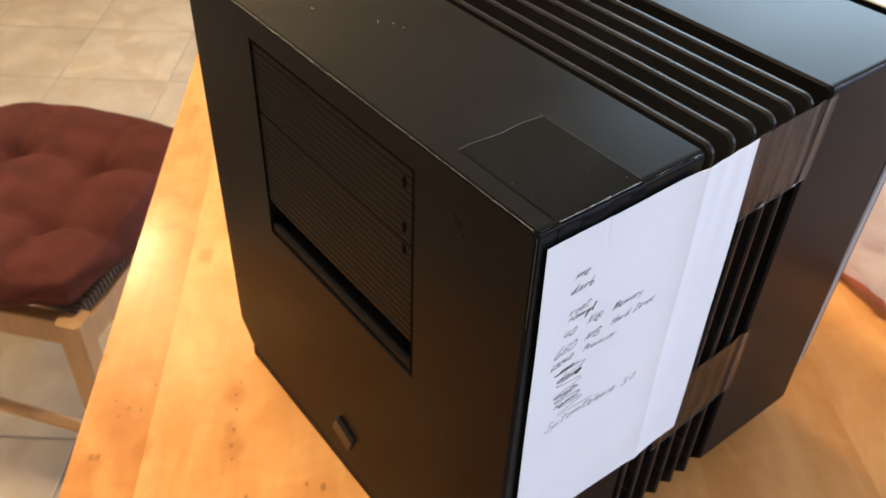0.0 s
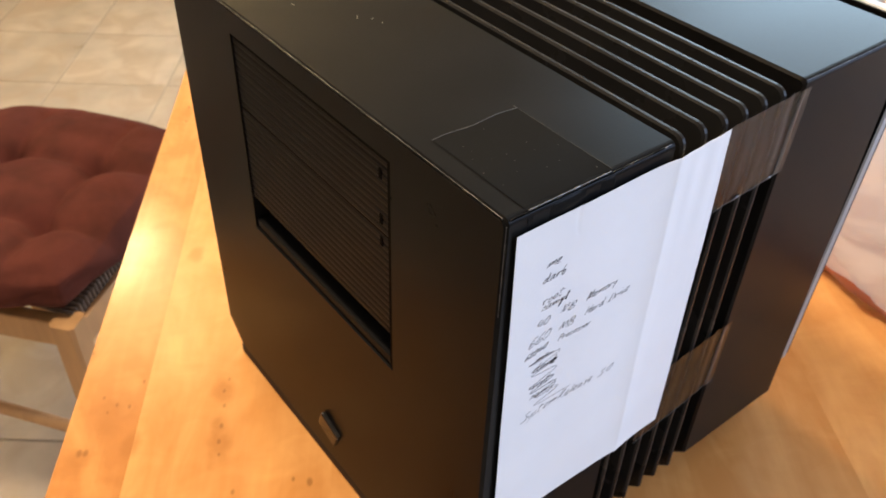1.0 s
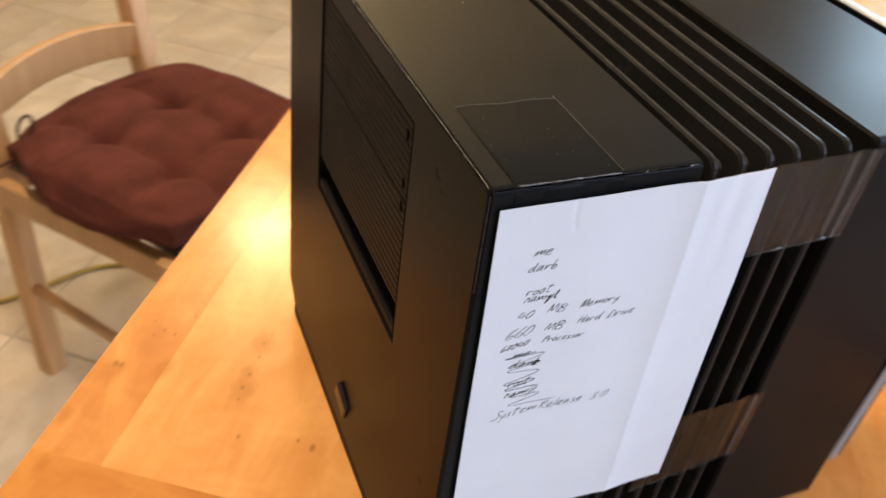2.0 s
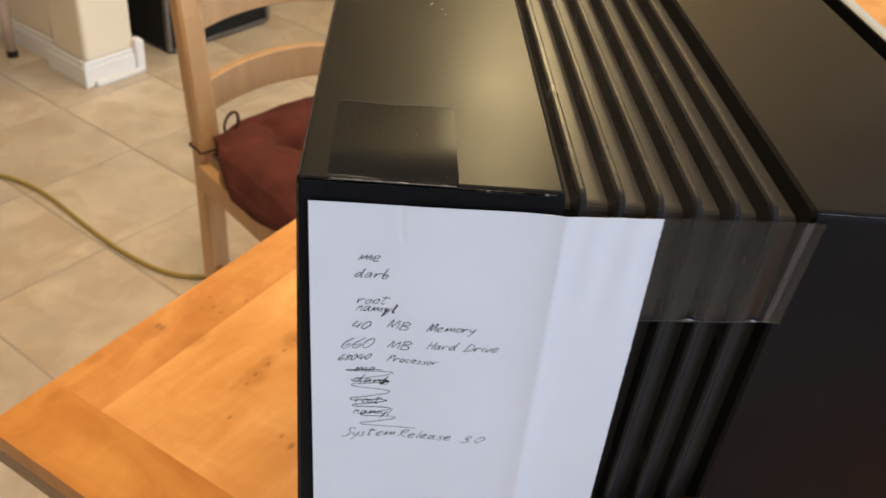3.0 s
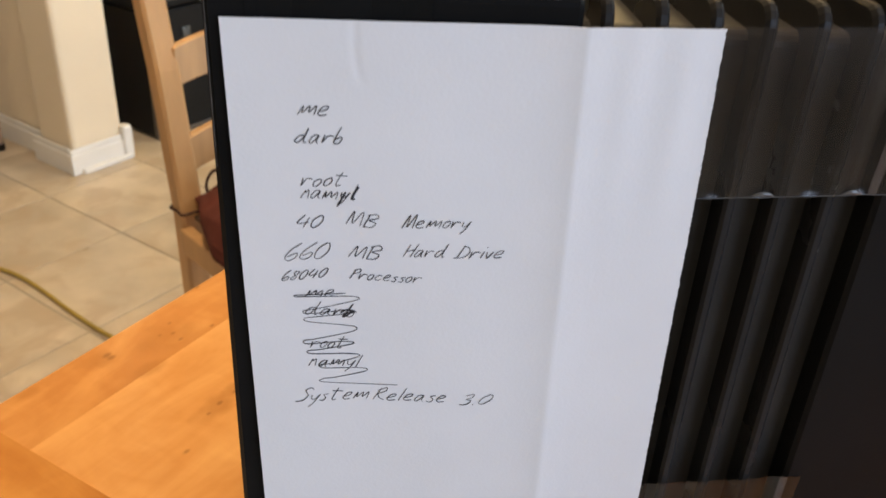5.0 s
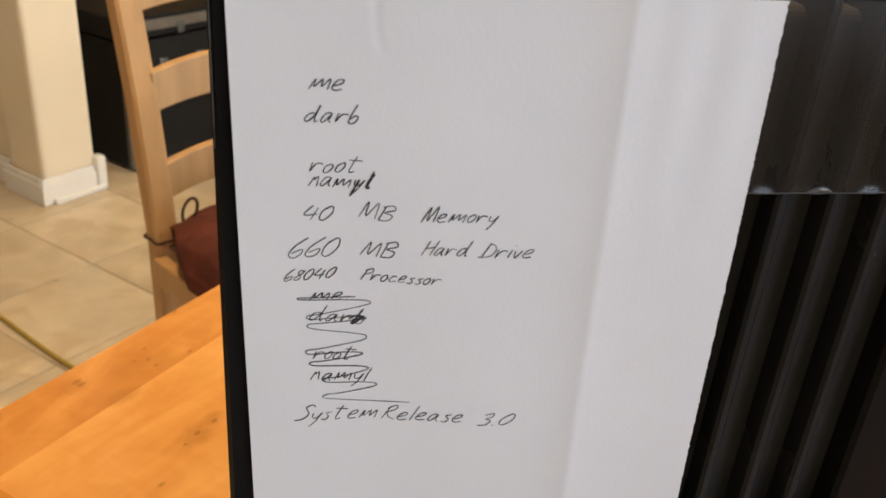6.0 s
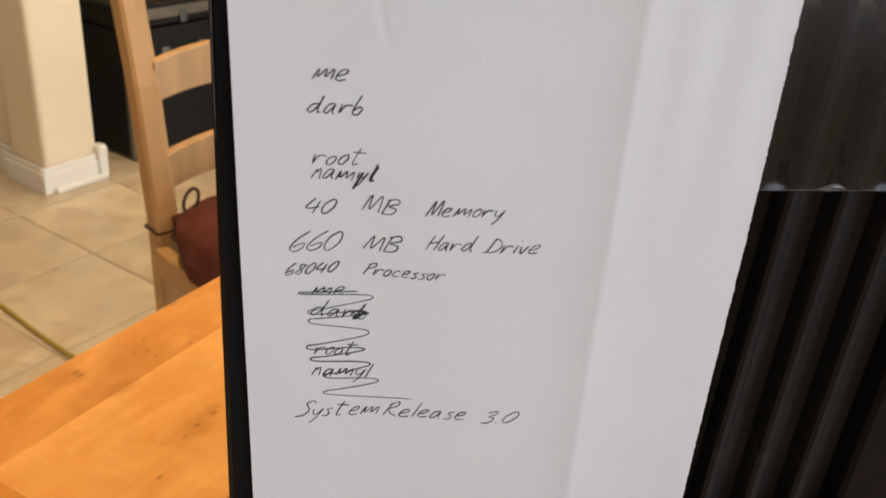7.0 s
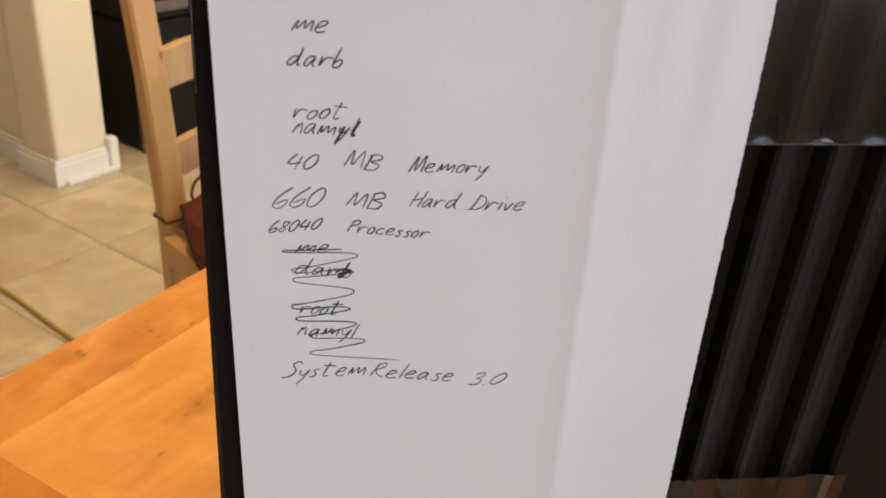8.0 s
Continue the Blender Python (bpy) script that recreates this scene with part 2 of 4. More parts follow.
def clear_tape(name, tint, haze):
    """Clear tape: lets light through, tinted, with a little haze and a skin that shines at a slant."""
    m = bpy.data.materials.new(name)
    m.use_nodes, m.surface_render_method = True, "BLENDED"
    nt = m.node_tree
    n, l = nt.nodes, nt.links
    n.remove(n["Principled BSDF"])
    tr, df, gl = n.new("ShaderNodeBsdfTransparent"), n.new("ShaderNodeBsdfDiffuse"), n.new("ShaderNodeBsdfGlossy")
    tr.inputs[0].default_value = (*tint, 1)
    df.inputs[0].default_value = (0.42, 0.34, 0.30, 1)
    gl.inputs["Roughness"].default_value = 0.22
    fr, a, b = n.new("ShaderNodeFresnel"), n.new("ShaderNodeMixShader"), n.new("ShaderNodeMixShader")
    fr.inputs[0].default_value = 1.48
    tc, nz, bp = n.new("ShaderNodeTexCoord"), n.new("ShaderNodeTexNoise"), n.new("ShaderNodeBump")
    nz.inputs["Scale"].default_value = 26
    nz.inputs["Detail"].default_value = 1
    l.new(tc.outputs["Object"], nz.inputs["Vector"])
    bp.inputs["Strength"].default_value, bp.inputs["Distance"].default_value = 0.08, 0.001
    l.new(nz.outputs["Fac"], bp.inputs["Height"])
    l.new(bp.outputs[0], gl.inputs["Normal"])
    mr = n.new("ShaderNodeMapRange")
    mr.inputs[3].default_value, mr.inputs[4].default_value = haze * 0.4, haze * 1.6
    l.new(nz.outputs["Fac"], mr.inputs[0])
    l.new(mr.outputs[0], a.inputs[0])
    l.new(tr.outputs[0], a.inputs[1])
    l.new(df.outputs[0], a.inputs[2])
    l.new(fr.outputs[0], b.inputs[0])
    l.new(a.outputs[0], b.inputs[1])
    l.new(gl.outputs[0], b.inputs[2])
    l.new(b.outputs[0], n["Material Output"].inputs[0])
    return m


M_tape = clear_tape("clear_brownish_tape", (0.85, 0.78, 0.72), 0.013)
M_tape_glare = clear_tape("tape_fold_glare", (0.80, 0.76, 0.72), 0.16)
M_patch = clear_film("flat_dark_tape", (0.0100, 0.0098, 0.0095), 0.2, 1.0, 0.03)
M_patch.node_tree.nodes["Principled BSDF"].inputs["Specular IOR Level"].default_value = 0.032
M_tape_edge = material("pale_tape_edge", (0.06, 0.058, 0.055), 0.5, vary=0.5, scale=200)


def thin_film(name, colour, through_light, clear):
    """Thin milky plastic: part of the light is scattered back, part glows through."""
    m = bpy.data.materials.new(name)
    m.use_nodes = True
    n, l = m.node_tree.nodes, m.node_tree.links
    b = n["Principled BSDF"]
    b.inputs["Base Color"].default_value = (*colour, 1)
    b.inputs["Roughness"].default_value = 0.3
    tc, nz, bp = n.new("ShaderNodeTexCoord"), n.new("ShaderNodeTexNoise"), n.new("ShaderNodeBump")
    nz.inputs["Scale"].default_value, nz.inputs["Detail"].default_value = 38, 5
    l.new(tc.outputs["Object"], nz.inputs["Vector"])
    bp.inputs["Strength"].default_value, bp.inputs["Distance"].default_value = 0.35, 0.003
    l.new(nz.outputs["Fac"], bp.inputs["Height"])
    l.new(bp.outputs[0], b.inputs["Normal"])
    glow, tr, mx, mx2 = n.new("ShaderNodeBsdfTranslucent"), n.new("ShaderNodeBsdfTransparent"), n.new("ShaderNodeMixShader"), n.new("ShaderNodeMixShader")
    glow.inputs[0].default_value = (*colour, 1)
    mx.inputs[0].default_value, mx2.inputs[0].default_value = through_light, clear
    l.new(b.outputs[0], mx.inputs[1])
    l.new(glow.outputs[0], mx.inputs[2])
    l.new(mx.outputs[0], mx2.inputs[1])
    l.new(tr.outputs[0], mx2.inputs[2])
    l.new(mx2.outputs[0], n["Material Output"].inputs[0])
    return m


M_bag = thin_film("thin_milky_plastic_film", (0.93, 0.87, 0.85), 0.42, 0.15)
# orange for the glow and shade painted round the bag's base
M_bag_glow = clear_film("orange_base_glow", (0.62, 0.19, 0.05), 0.35, 0.85)


# ---- mesh helpers ----
def mesh_of(bm, name, mat, smooth=False):
    bmesh.ops.recalc_face_normals(bm, faces=bm.faces)
    me = bpy.data.meshes.new(name)
    for f in bm.faces:
        f.smooth = smooth
    bm.to_mesh(me)
    bm.free()
    me.materials.append(mat)
    return me


def part(name, bm, mat, parent, label="", smooth=False):
    """One bmesh as one mesh object under a thing or a part."""
    ob = new(name, mesh_of(bm, name, mat, smooth))
    ob.parent = parent
    if label:
        ob["label"] = label
    return ob


def structure(name, bm, mat, label="", category="", smooth=False):
    return tagged(new(name, mesh_of(bm, name, mat, smooth)), label, category, kind="structure")


def thing(name, label, category, place=(0, 0, 0), turn=0.0, group=""):
    ob = new(name)
    ob.empty_display_size = 0.05
    ob.matrix_world = pose(*place, 0, 0, turn)
    return tagged(ob, label, category, group)


def box(x0, x1, y0, y1, z0, z1, bevel=0.0, seg=2, bm=None):
    bm = bm or bmesh.new()
    r = bmesh.ops.create_cube(bm, size=1.0)
    for v in r["verts"]:
        v.co = Vector(((x0 + x1) / 2 + v.co.x * (x1 - x0), (y0 + y1) / 2 + v.co.y * (y1 - y0), (z0 + z1) / 2 + v.co.z * (z1 - z0)))
    if bevel:
        edges = list({e for v in r["verts"] for e in v.link_edges})
        bmesh.ops.bevel(bm, geom=edges, offset=bevel, segments=seg, affect="EDGES", profile=0.6)
    return bm


def outline(y0, y1, z0, z1, r, chamfer, seg=4):
    """A cross-section of the case: small round upper corners, cut-off lower corners."""
    pts = [(y0 + chamfer, z0), (y1 - chamfer, z0), (y1, z0 + chamfer)]
    for k in range(seg + 1):
        a = radians(90 * k / seg)
        pts.append((y1 - r + r * math.cos(a), z1 - r + r * math.sin(a)))
    for k in range(seg + 1):
        a = radians(90 + 90 * k / seg)
        pts.append((y0 + r + r * math.cos(a), z1 - r + r * math.sin(a)))
    pts.append((y0, z0 + chamfer))
    return pts


def prism(pts, x0, x1, bevel=0.0, bm=None, caps=True):
    """An outline in y and z, carried along x, with softened rims."""
    bm = bm or bmesh.new()
    cy, cz = sum(p[0] for p in pts) / len(pts), sum(p[1] for p in pts) / len(pts)

    def ring(x, shrink):
        out = []
        for y, z in pts:
            d = Vector((cy - y, cz - z))
            sy = shrink * (1 if d.x > 0 else -1) if abs(d.x) > 1e-6 else 0
            sz = shrink * (1 if d.y > 0 else -1) if abs(d.y) > 1e-6 else 0
            out.append(bm.verts.new((x, y + sy, z + sz)))
        return out

    rings = [ring(x0, bevel), ring(x0 + bevel, 0), ring(x1 - bevel, 0), ring(x1, bevel)] if bevel else [ring(x0, 0), ring(x1, 0)]
    n = len(pts)
    for a, b in zip(rings, rings[1:]):
        for i in range(n):
            bm.faces.new((a[i], a[(i + 1) % n], b[(i + 1) % n], b[i]))
    if caps:
        bm.faces.new(list(reversed(rings[0])))
        bm.faces.new(rings[-1])
    return bm, rings


def tube(points, radius, sides=8, bm=None, closed=False, flat=1.0):
    """A round bar or cord along a line of points."""
    bm = bm or bmesh.new()
    pts = [Vector(p) for p in points]
    rad = radius if isinstance(radius, (list, tuple)) else [radius] * len(pts)
    rings, up = [], None
    for i, p in enumerate(pts):
        a, b = pts[max(i - 1, 0)], pts[min(i + 1, len(pts) - 1)]
        if closed:
            a, b = pts[i - 1], pts[(i + 1) % len(pts)]
        d = (b - a).normalized()
        if up is None:
            up = Vector((0, 0, 1)) if abs(d.z) < 0.9 else Vector((1, 0, 0))
        side = d.cross(up).normalized()
        up = side.cross(d).normalized()
        rings.append([bm.verts.new(p + rad[i] * (math.cos(2 * math.pi * k / sides) * side + flat * math.sin(2 * math.pi * k / sides) * up)) for k in range(sides)])
    pairs = list(zip(rings, rings[1:])) + ([(rings[-1], rings[0])] if closed else [])
    for a, b in pairs:
        for k in range(sides):
            bm.faces.new((a[k], a[(k + 1) % sides], b[(k + 1) % sides], b[k]))
    if not closed:
        bm.faces.new(list(reversed(rings[0])))
        bm.faces.new(rings[-1])
    return bm


def lathe(profile, sides=24):
    """A turned shape: radius and height pairs carried round the upright axis."""
    bm = bmesh.new()
    rings = []
    for r, z in profile:
        rings.append([bm.verts.new((0, 0, z))] if r == 0 else [bm.verts.new((r * math.cos(2 * math.pi * k / sides), r * math.sin(2 * math.pi * k / sides), z)) for k in range(sides)])
    for a, b in zip(rings, rings[1:]):
        for k in range(sides):
            j = (k + 1) % sides
            if len(a) == 1:
                bm.faces.new((a[0], b[k], b[j]))
            elif len(b) == 1:
                bm.faces.new((a[k], a[j], b[0]))
            else:
                bm.faces.new((a[k], a[j], b[j], b[k]))
    return bm


def smooth_line(pts, steps=6):
    """A curve through the given points."""
    pts = [Vector(p) for p in pts]
    out = []
    for i in range(len(pts) - 1):
        p0, p1, p2, p3 = pts[max(i - 1, 0)], pts[i], pts[i + 1], pts[min(i + 2, len(pts) - 1)]
        for k in range(steps):
            t = k / steps
            out.append(0.5 * ((2 * p1) + (p2 - p0) * t + (2 * p0 - 5 * p1 + 4 * p2 - p3) * t * t + (3 * p1 - p0 - 3 * p2 + p3) * t ** 3))
    return out + [pts[-1]]


# ---- the room ----
P0, P1, Q0, Q1, HIGH = -2.45, 2.95, -2.6, 3.6, 2.75
ROOM_TURN = pose(0, 0, 0, 0, 0, ROOM)


def placed(ob, m=ROOM_TURN):
    ob.matrix_world = m
    return ob


floor = structure("floor", box(P0 - 0.2, P1 + 0.2, Q0 - 0.2, Q1 + 0.2, -0.12, -0.0018), M_grout, "beige square-tiled floor with darker grout joints", "floor")
placed(floor)
placed(structure("ceiling", box(P0 - 0.2, P1 + 0.2, Q0 - 0.2, Q1 + 0.2, HIGH, HIGH + 0.1), M_ceiling, "plain off-white painted ceiling", "ceiling"))


def wall_with_window(name, axis, at, lo, hi, w0, w1, z0, z1, thick):
    bm = bmesh.new()

    def slab(a, b, za, zb):
        if axis == "p":
            box(min(at, at + thick), max(at, at + thick), a, b, za, zb, bm=bm)
        else:
            box(a, b, min(at, at + thick), max(at, at + thick), za, zb, bm=bm)

    if w0 is None:
        slab(lo, hi, 0, HIGH)
    else:
        slab(lo, w0, 0, HIGH), slab(w1, hi, 0, HIGH), slab(w0, w1, 0, z0), slab(w0, w1, z1, HIGH)
    return placed(structure(name, bm, M_wall_dim, "unseen plain wall, its beige darkened to cut bounce light", "wall"))


# the east opening runs to the floor to go with the added low fill
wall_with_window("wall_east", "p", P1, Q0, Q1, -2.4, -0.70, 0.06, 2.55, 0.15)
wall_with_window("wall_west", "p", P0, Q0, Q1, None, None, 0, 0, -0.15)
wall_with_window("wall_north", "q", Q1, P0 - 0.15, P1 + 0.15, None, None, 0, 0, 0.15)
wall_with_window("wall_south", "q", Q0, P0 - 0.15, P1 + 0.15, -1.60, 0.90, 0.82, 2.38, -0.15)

# the free wall end: a slightly thicker pier with a wall behind it, and their white baseboards
pier = bmesh.new()
box(1.157, 1.329, 1.996, 2.16, 0, HIGH, 0.018, 4, pier)
placed(structure("wall_pier", pier, M_wall, "cream painted end of a free wall", "wall", smooth=False))
placed(structure("wall_inner", box(1.183, 1.303, 2.15, Q1, 0, HIGH), M_wall, "cream painted inner wall behind the pier", "wall"))


def baseboard(name, p0, p1, q0, q1, high=0.080):
    bm = bmesh.new()
    box(p0, p1, q0, q1, 0, high - 0.018, 0.002, 1, bm)
    box(p0 + 0.003, p1 - 0.003, q0 + 0.003, q1 - 0.003, high - 0.02, high, 0.004, 2, bm)
    return placed(structure(name, bm, M_white, "white moulded baseboard", "baseboard"))


baseboard("baseboard_1", 1.139, 1.316, 1.980, 1.994)
placed(structure("trim_1", box(1.318, 1.350, 1.974, 2.009, 0, 0.104, 0.010, 4), M_white, "white rounded baseboard corner block", "trim"))
placed(structure("trim_2", box(1.168, 1.340, 1.966, 1.979, 0, 0.017, 0.006, 3), M_white, "white quarter-round moulding along the baseboard", "trim"))
baseboard("baseboard_2", 1.141, 1.155, 1.996, 2.174)
baseboard("baseboard_3", 1.331, 1.345, 2.011, 2.174)
baseboard("baseboard_4", 1.167, 1.181, 2.176, Q1)

# ---- the table ----
TU = math.degrees(math.atan2(0.834, 0.552))
table = thing("dining_table", "honey-coloured knotty wooden dining table with a breadboard end", "table", (-0.232, 0.155, 0.0), TU)
# in the table's own frame: x along its long side, -y across from the long edge by the chair


def to_table(x, y):
    d = Vector((x + 0.232, y - 0.155))
    a = radians(TU)
    return d.x * math.cos(a) + d.y * math.sin(a), -d.x * math.sin(a) + d.y * math.cos(a)


KNOTS, kr = [], random.Random(4)
# pale brown clouds in the wood
for x, y, r in ((-0.1090, 0.2890, 0.021), (-0.1440, 0.2600, 0.012), (-0.1090, 0.2535, 0.009), (-0.0330, 0.2600, 0.013), (-0.0500, 0.2350, 0.008), (-0.0590, 0.2140, 0.013),
                (0.118, 0.650, 0.012), (0.40, -0.06, 0.016), (0.36, -0.10, 0.012), (-0.195, 0.185, 0.008), (-0.180, 0.225, 0.009), (0.02, 0.42, 0.010)):
    KNOTS.append((*to_table(x, y), r, 0.50))
# small dark pin knots: a cluster in the edge plank, a row in the next board and a few strays
for x, y in ((-0.0775, 0.3040), (-0.1082, 0.3060), (-0.1030, 0.2938), (-0.0963, 0.2866), (-0.1115, 0.2907), (-0.0979, 0.3552), (-0.1410, 0.2670), (-0.1375, 0.2645), (-0.0235, 0.2678),
             (-0.0322, 0.2592), (-0.0387, 0.2461), (-0.0489, 0.2303), (-0.0572, 0.2180), (-0.0623, 0.2076), (-0.0300, 0.1582), (-0.0220, 0.1495), (-0.0689, 0.1737), (0.1264, 0.6642), (0.1109, 0.6379), (0.395, -0.065), (0.405, -0.055)):
    KNOTS.append((*to_table(x, y), kr.uniform(0.0016, 0.0029), 0.55))
M_top = wood_top("varnished_honey_boards", (0.81, 0.418, 0.142), (0.65, 0.286, 0.079), KNOTS)
M_top_edge = wood_top("varnished_edge_plank", (0.74, 0.352, 0.106), (0.55, 0.222, 0.056), KNOTS)
M_top_end = wood_top("varnished_cross_board", (0.63, 0.278, 0.066), (0.47, 0.172, 0.033), KNOTS, True)
TOP, THICK, LONG, WIDE = 0.75, 0.0165, 1.75, 1.05
bb = 0.056
part("breadboard_end", box(0, bb, -WIDE, 0, TOP - THICK, TOP), M_top_end, table, "darker cross board at the table's end")
part("breadboard_end", box(LONG - bb, LONG, -WIDE, 0, TOP - THICK, TOP), M_top_end, table)
y = 0.0
for w in (0.050, 0.143, 0.125, 0.13, 0.12, 0.135, 0.13, 0.117, 0.10):
    part("board", box(bb, LONG - bb, -(y + w), -y, TOP - THICK, TOP - 0.0001), M_top if y else M_top_edge, table)
    y += w
THICK = 0.0345
part("lower_edge", box(0.0004, LONG - 0.0004, -WIDE + 0.0004, -0.0004, TOP - THICK, TOP - 0.0175, 0.0010, 1), M_wood_shaded, table, "lower half of the grooved table edge, darkened for shade")
for x0, x1, y0, y1 in ((0.05, LONG - 0.05, -0.085, -0.065), (0.05, LONG - 0.05, -WIDE + 0.065, -WIDE + 0.085), (0.035, 0.055, -WIDE + 0.09, -0.09), (LONG - 0.055, LONG - 0.035, -WIDE + 0.09, -0.09)):
    part("apron", box(x0, x1, y0, y1, TOP - THICK - 0.09, TOP - THICK, 0.002, 1), M_wood_shaded, table)
for x0 in (0.018, LONG - 0.088):
    for y0 in (-0.10, -WIDE + 0.03):
        part("leg", box(x0, x0 + 0.07, y0, y0 + 0.07, 0, TOP - THICK - 0.0005, 0.006, 2), M_wood_shaded, table)

# ---- the computer ----
H1, H0 = 1.065, 0.757           # top and underside
cube = thing("desktop_computer", "black cube-shaped desktop computer with deep cooling fins on the table", "computer")
W = 0.305
R, CH = 0.003, 0.020
BAY = (0.0765, 0.2285, 0.9150, 1.0495)


def front_shell():
    """The front part of the case, open where the drive plates sit."""
    bm = prism(outline(0, W, H0, H1, R, CH), 0.0, 0.0967, 0.0016)[0]
    front = min((f for f in bm.faces), key=lambda f: f.calc_center_median().x)
    loop = [v for v in front.verts]
    bm.faces.remove(front)
    y0, y1, z0, z1 = BAY
    hole = [bm.verts.new((0.0, a, b)) for a, b in ((y0, z0), (y1, z0), (y1, z1), (y0, z1))]
    deep = [bm.verts.new((0.012, v.co.y, v.co.z)) for v in hole]
    for i in range(4):
        bm.faces.new((hole[i], hole[(i + 1) % 4], deep[(i + 1) % 4], deep[i]))
    bm.faces.new(deep)
    loop_edges = [e for e in bm.edges if e.verts[0] in loop and e.verts[1] in loop and len(e.link_faces) == 1]
    hole_edges = [e for e in bm.edges if e.verts[0] in hole and e.verts[1] in hole]
    bmesh.ops.triangle_fill(bm, use_beauty=True, use_dissolve=False, edges=loop_edges + hole_edges)
    return bm


shell = part("front_shell", front_shell(), M_black, cube)
shell.location.x = FACE = -0.0007
part("core", prism(outline(0.010, W - 0.010, H0 + 0.010, H1 - 0.010, 0.004, CH), 0.09, 0.20)[0], M_groove, cube, "recessed black case between the fins")
for i in range(6):
    x0 = 0.1005 + 0.01450 * i
    part("fin", prism(outline(0.0006, W - 0.0006, H0 + 0.001, H1 - 0.0006, 0.006, 0.016), x0, x0 + 0.0036, 0.0010)[0], M_fin, cube)
rear_shell = part("rear_shell", prism(outline(0, W, H0, H1, R, CH), 0.1885, 0.2860, 0.0014)[0], M_side, cube)
part("rear_groove", prism(outline(0.012, W - 0.012, H0 + 0.014, H1 - 0.022, R, CH), 0.280, 0.2990)[0], M_dark, cube)
rear = prism(outline(0.0045, W - 0.0045, 0.790, H1 - 0.004, R, 0.010), 0.2985, 0.3060, 0.001)[0]
gap_sheet = prism(outline(0.0055, W - 0.0055, 0.792, H1 - 0.0055, R, 0.010), 0.2968, 0.2984)[0]
rim = prism(outline(0.0050, W - 0.0050, 0.792, H1 - 0.006, R, 0.010), 0.3061, 0.3081)[0]
for v in [*rear.verts, *rim.verts, *gap_sheet.verts]:
    v.co.x += (v.co.z - 0.93) * 0.032 + 0.22 * max(0.0, v.co.z - 0.93) ** 2          # it leans open a little towards the top
# near-black sheet added to hold the shade in the rear gap
part("rear_gap_shade", gap_sheet, M_gap, cube, "near-black sheet added to darken the gap before the back cover")
part("rear_rim", rim, M_dark, cube)
part("rear_cover", rear, M_rear, cube, "pale grey metal back cover")
part("base_foot", box(-0.0010, 0.29, 0.0185, W - 0.0165, 0.7503, H0 + 0.0020, 0.0010, 2), M_rubber, cube, "black rubber base")


def ribbed_plate(y0, y1, z0, z1, rib, x_face):
    """A drive plate with fine horizontal ribs."""
    bm = bmesh.new()
    n = max(1, round((z1 - z0) / rib))
    prof = []
    for k in range(n):
        a = z0 + (z1 - z0) * k / n
        h = (z1 - z0) / n
        prof += [(x_face + 0.0003, a), (x_face, a + 0.30 * h), (x_face, a + 0.72 * h), (x_face + 0.0003, a + 0.78 * h)]
    prof.append((x_face + 0.0003, z1))
    lo, hi = [bm.verts.new((x, y0, z)) for x, z in prof], [bm.verts.new((x, y1, z)) for x, z in prof]
    for i in range(len(prof) - 1):
        bm.faces.new((lo[i], lo[i + 1], hi[i + 1], hi[i]))
    back = [bm.verts.new((0.0115, y, z)) for y, z in ((y0, z0), (y0, z1), (y1, z1), (y1, z0))]
    bm.faces.new(back)
    bm.faces.new([back[0]] + [lo[0], hi[0]] + [back[3]])
    bm.faces.new([back[2]] + [hi[-1], lo[-1]] + [back[1]])
    bm.faces.new([back[1]] + list(reversed(lo)) + [back[0]])
    bm.faces.new([back[3]] + list(hi) + [back[2]])
    return bm


y0, y1, z0, z1 = BAY
part("drive_plate", ribbed_plate(y0 + 0.0026, y1 - 0.0003, 1.0040, z1 - 0.0015, 0.0046, 0.0010), M_plastic, cube, "upper ribbed black drive plate").location.x = FACE
part("drive_plate", ribbed_plate(y0 + 0.0026, y1 - 0.0003, 0.9400, 1.0030, 0.0044, 0.0010), M_plastic, cube, "lower ribbed black drive plate").location.x = FACE
part("drive_slot", box(0.0100, 0.0115, y0 + 0.004, y1 - 0.001, 0.9235, 0.9395, 0.0), M_dark, cube, "dark open disk slot").location.x = FACE
part("slot_lip", box(0.0012, 0.0115, y0 + 0.0026, y1 - 0.0003, 0.9164, 0.9230, 0.0008, 1), M_plastic, cube).location.x = FACE
for zz in (1.012, 0.9985, 1.038):
    part("latch_mark", box(0.0006, 0.0022, y0 + 0.008, y0 + 0.0105, zz - 0.003, zz + 0.003, 0.0003, 1), M_gap, cube).location.x = FACE
# solid near-black strips painted in for the shade in the plates' gap
part("bay_gap_shade", box(0.0002, 0.0110, y0 + 0.0002, y0 + 0.0024, 0.9164, z1 - 0.0002), M_gap, cube, "near-black strip painted in for the shaded gap beside the drive plates").location.x = FACE
part("bay_gap_shade", box(0.0004, 0.0110, y0 + 0.0026, y1 - 0.0003, z1 - 0.0013, z1 - 0.0002), M_gap, cube).location.x = FACE
emblem = part("emblem", box(-0.0034, 0.0, -0.0105, 0.0105, -0.0105, 0.0105, 0.0016, 2), M_fin, cube, "small tilted raised square badge")
emblem.matrix_local = pose(0.0008 + FACE, 0.1525, 0.790, 24, -4, 0)
# paint rubbed through along the front upper edges, and pale lines for edge highlights
rnd = random.Random(5)


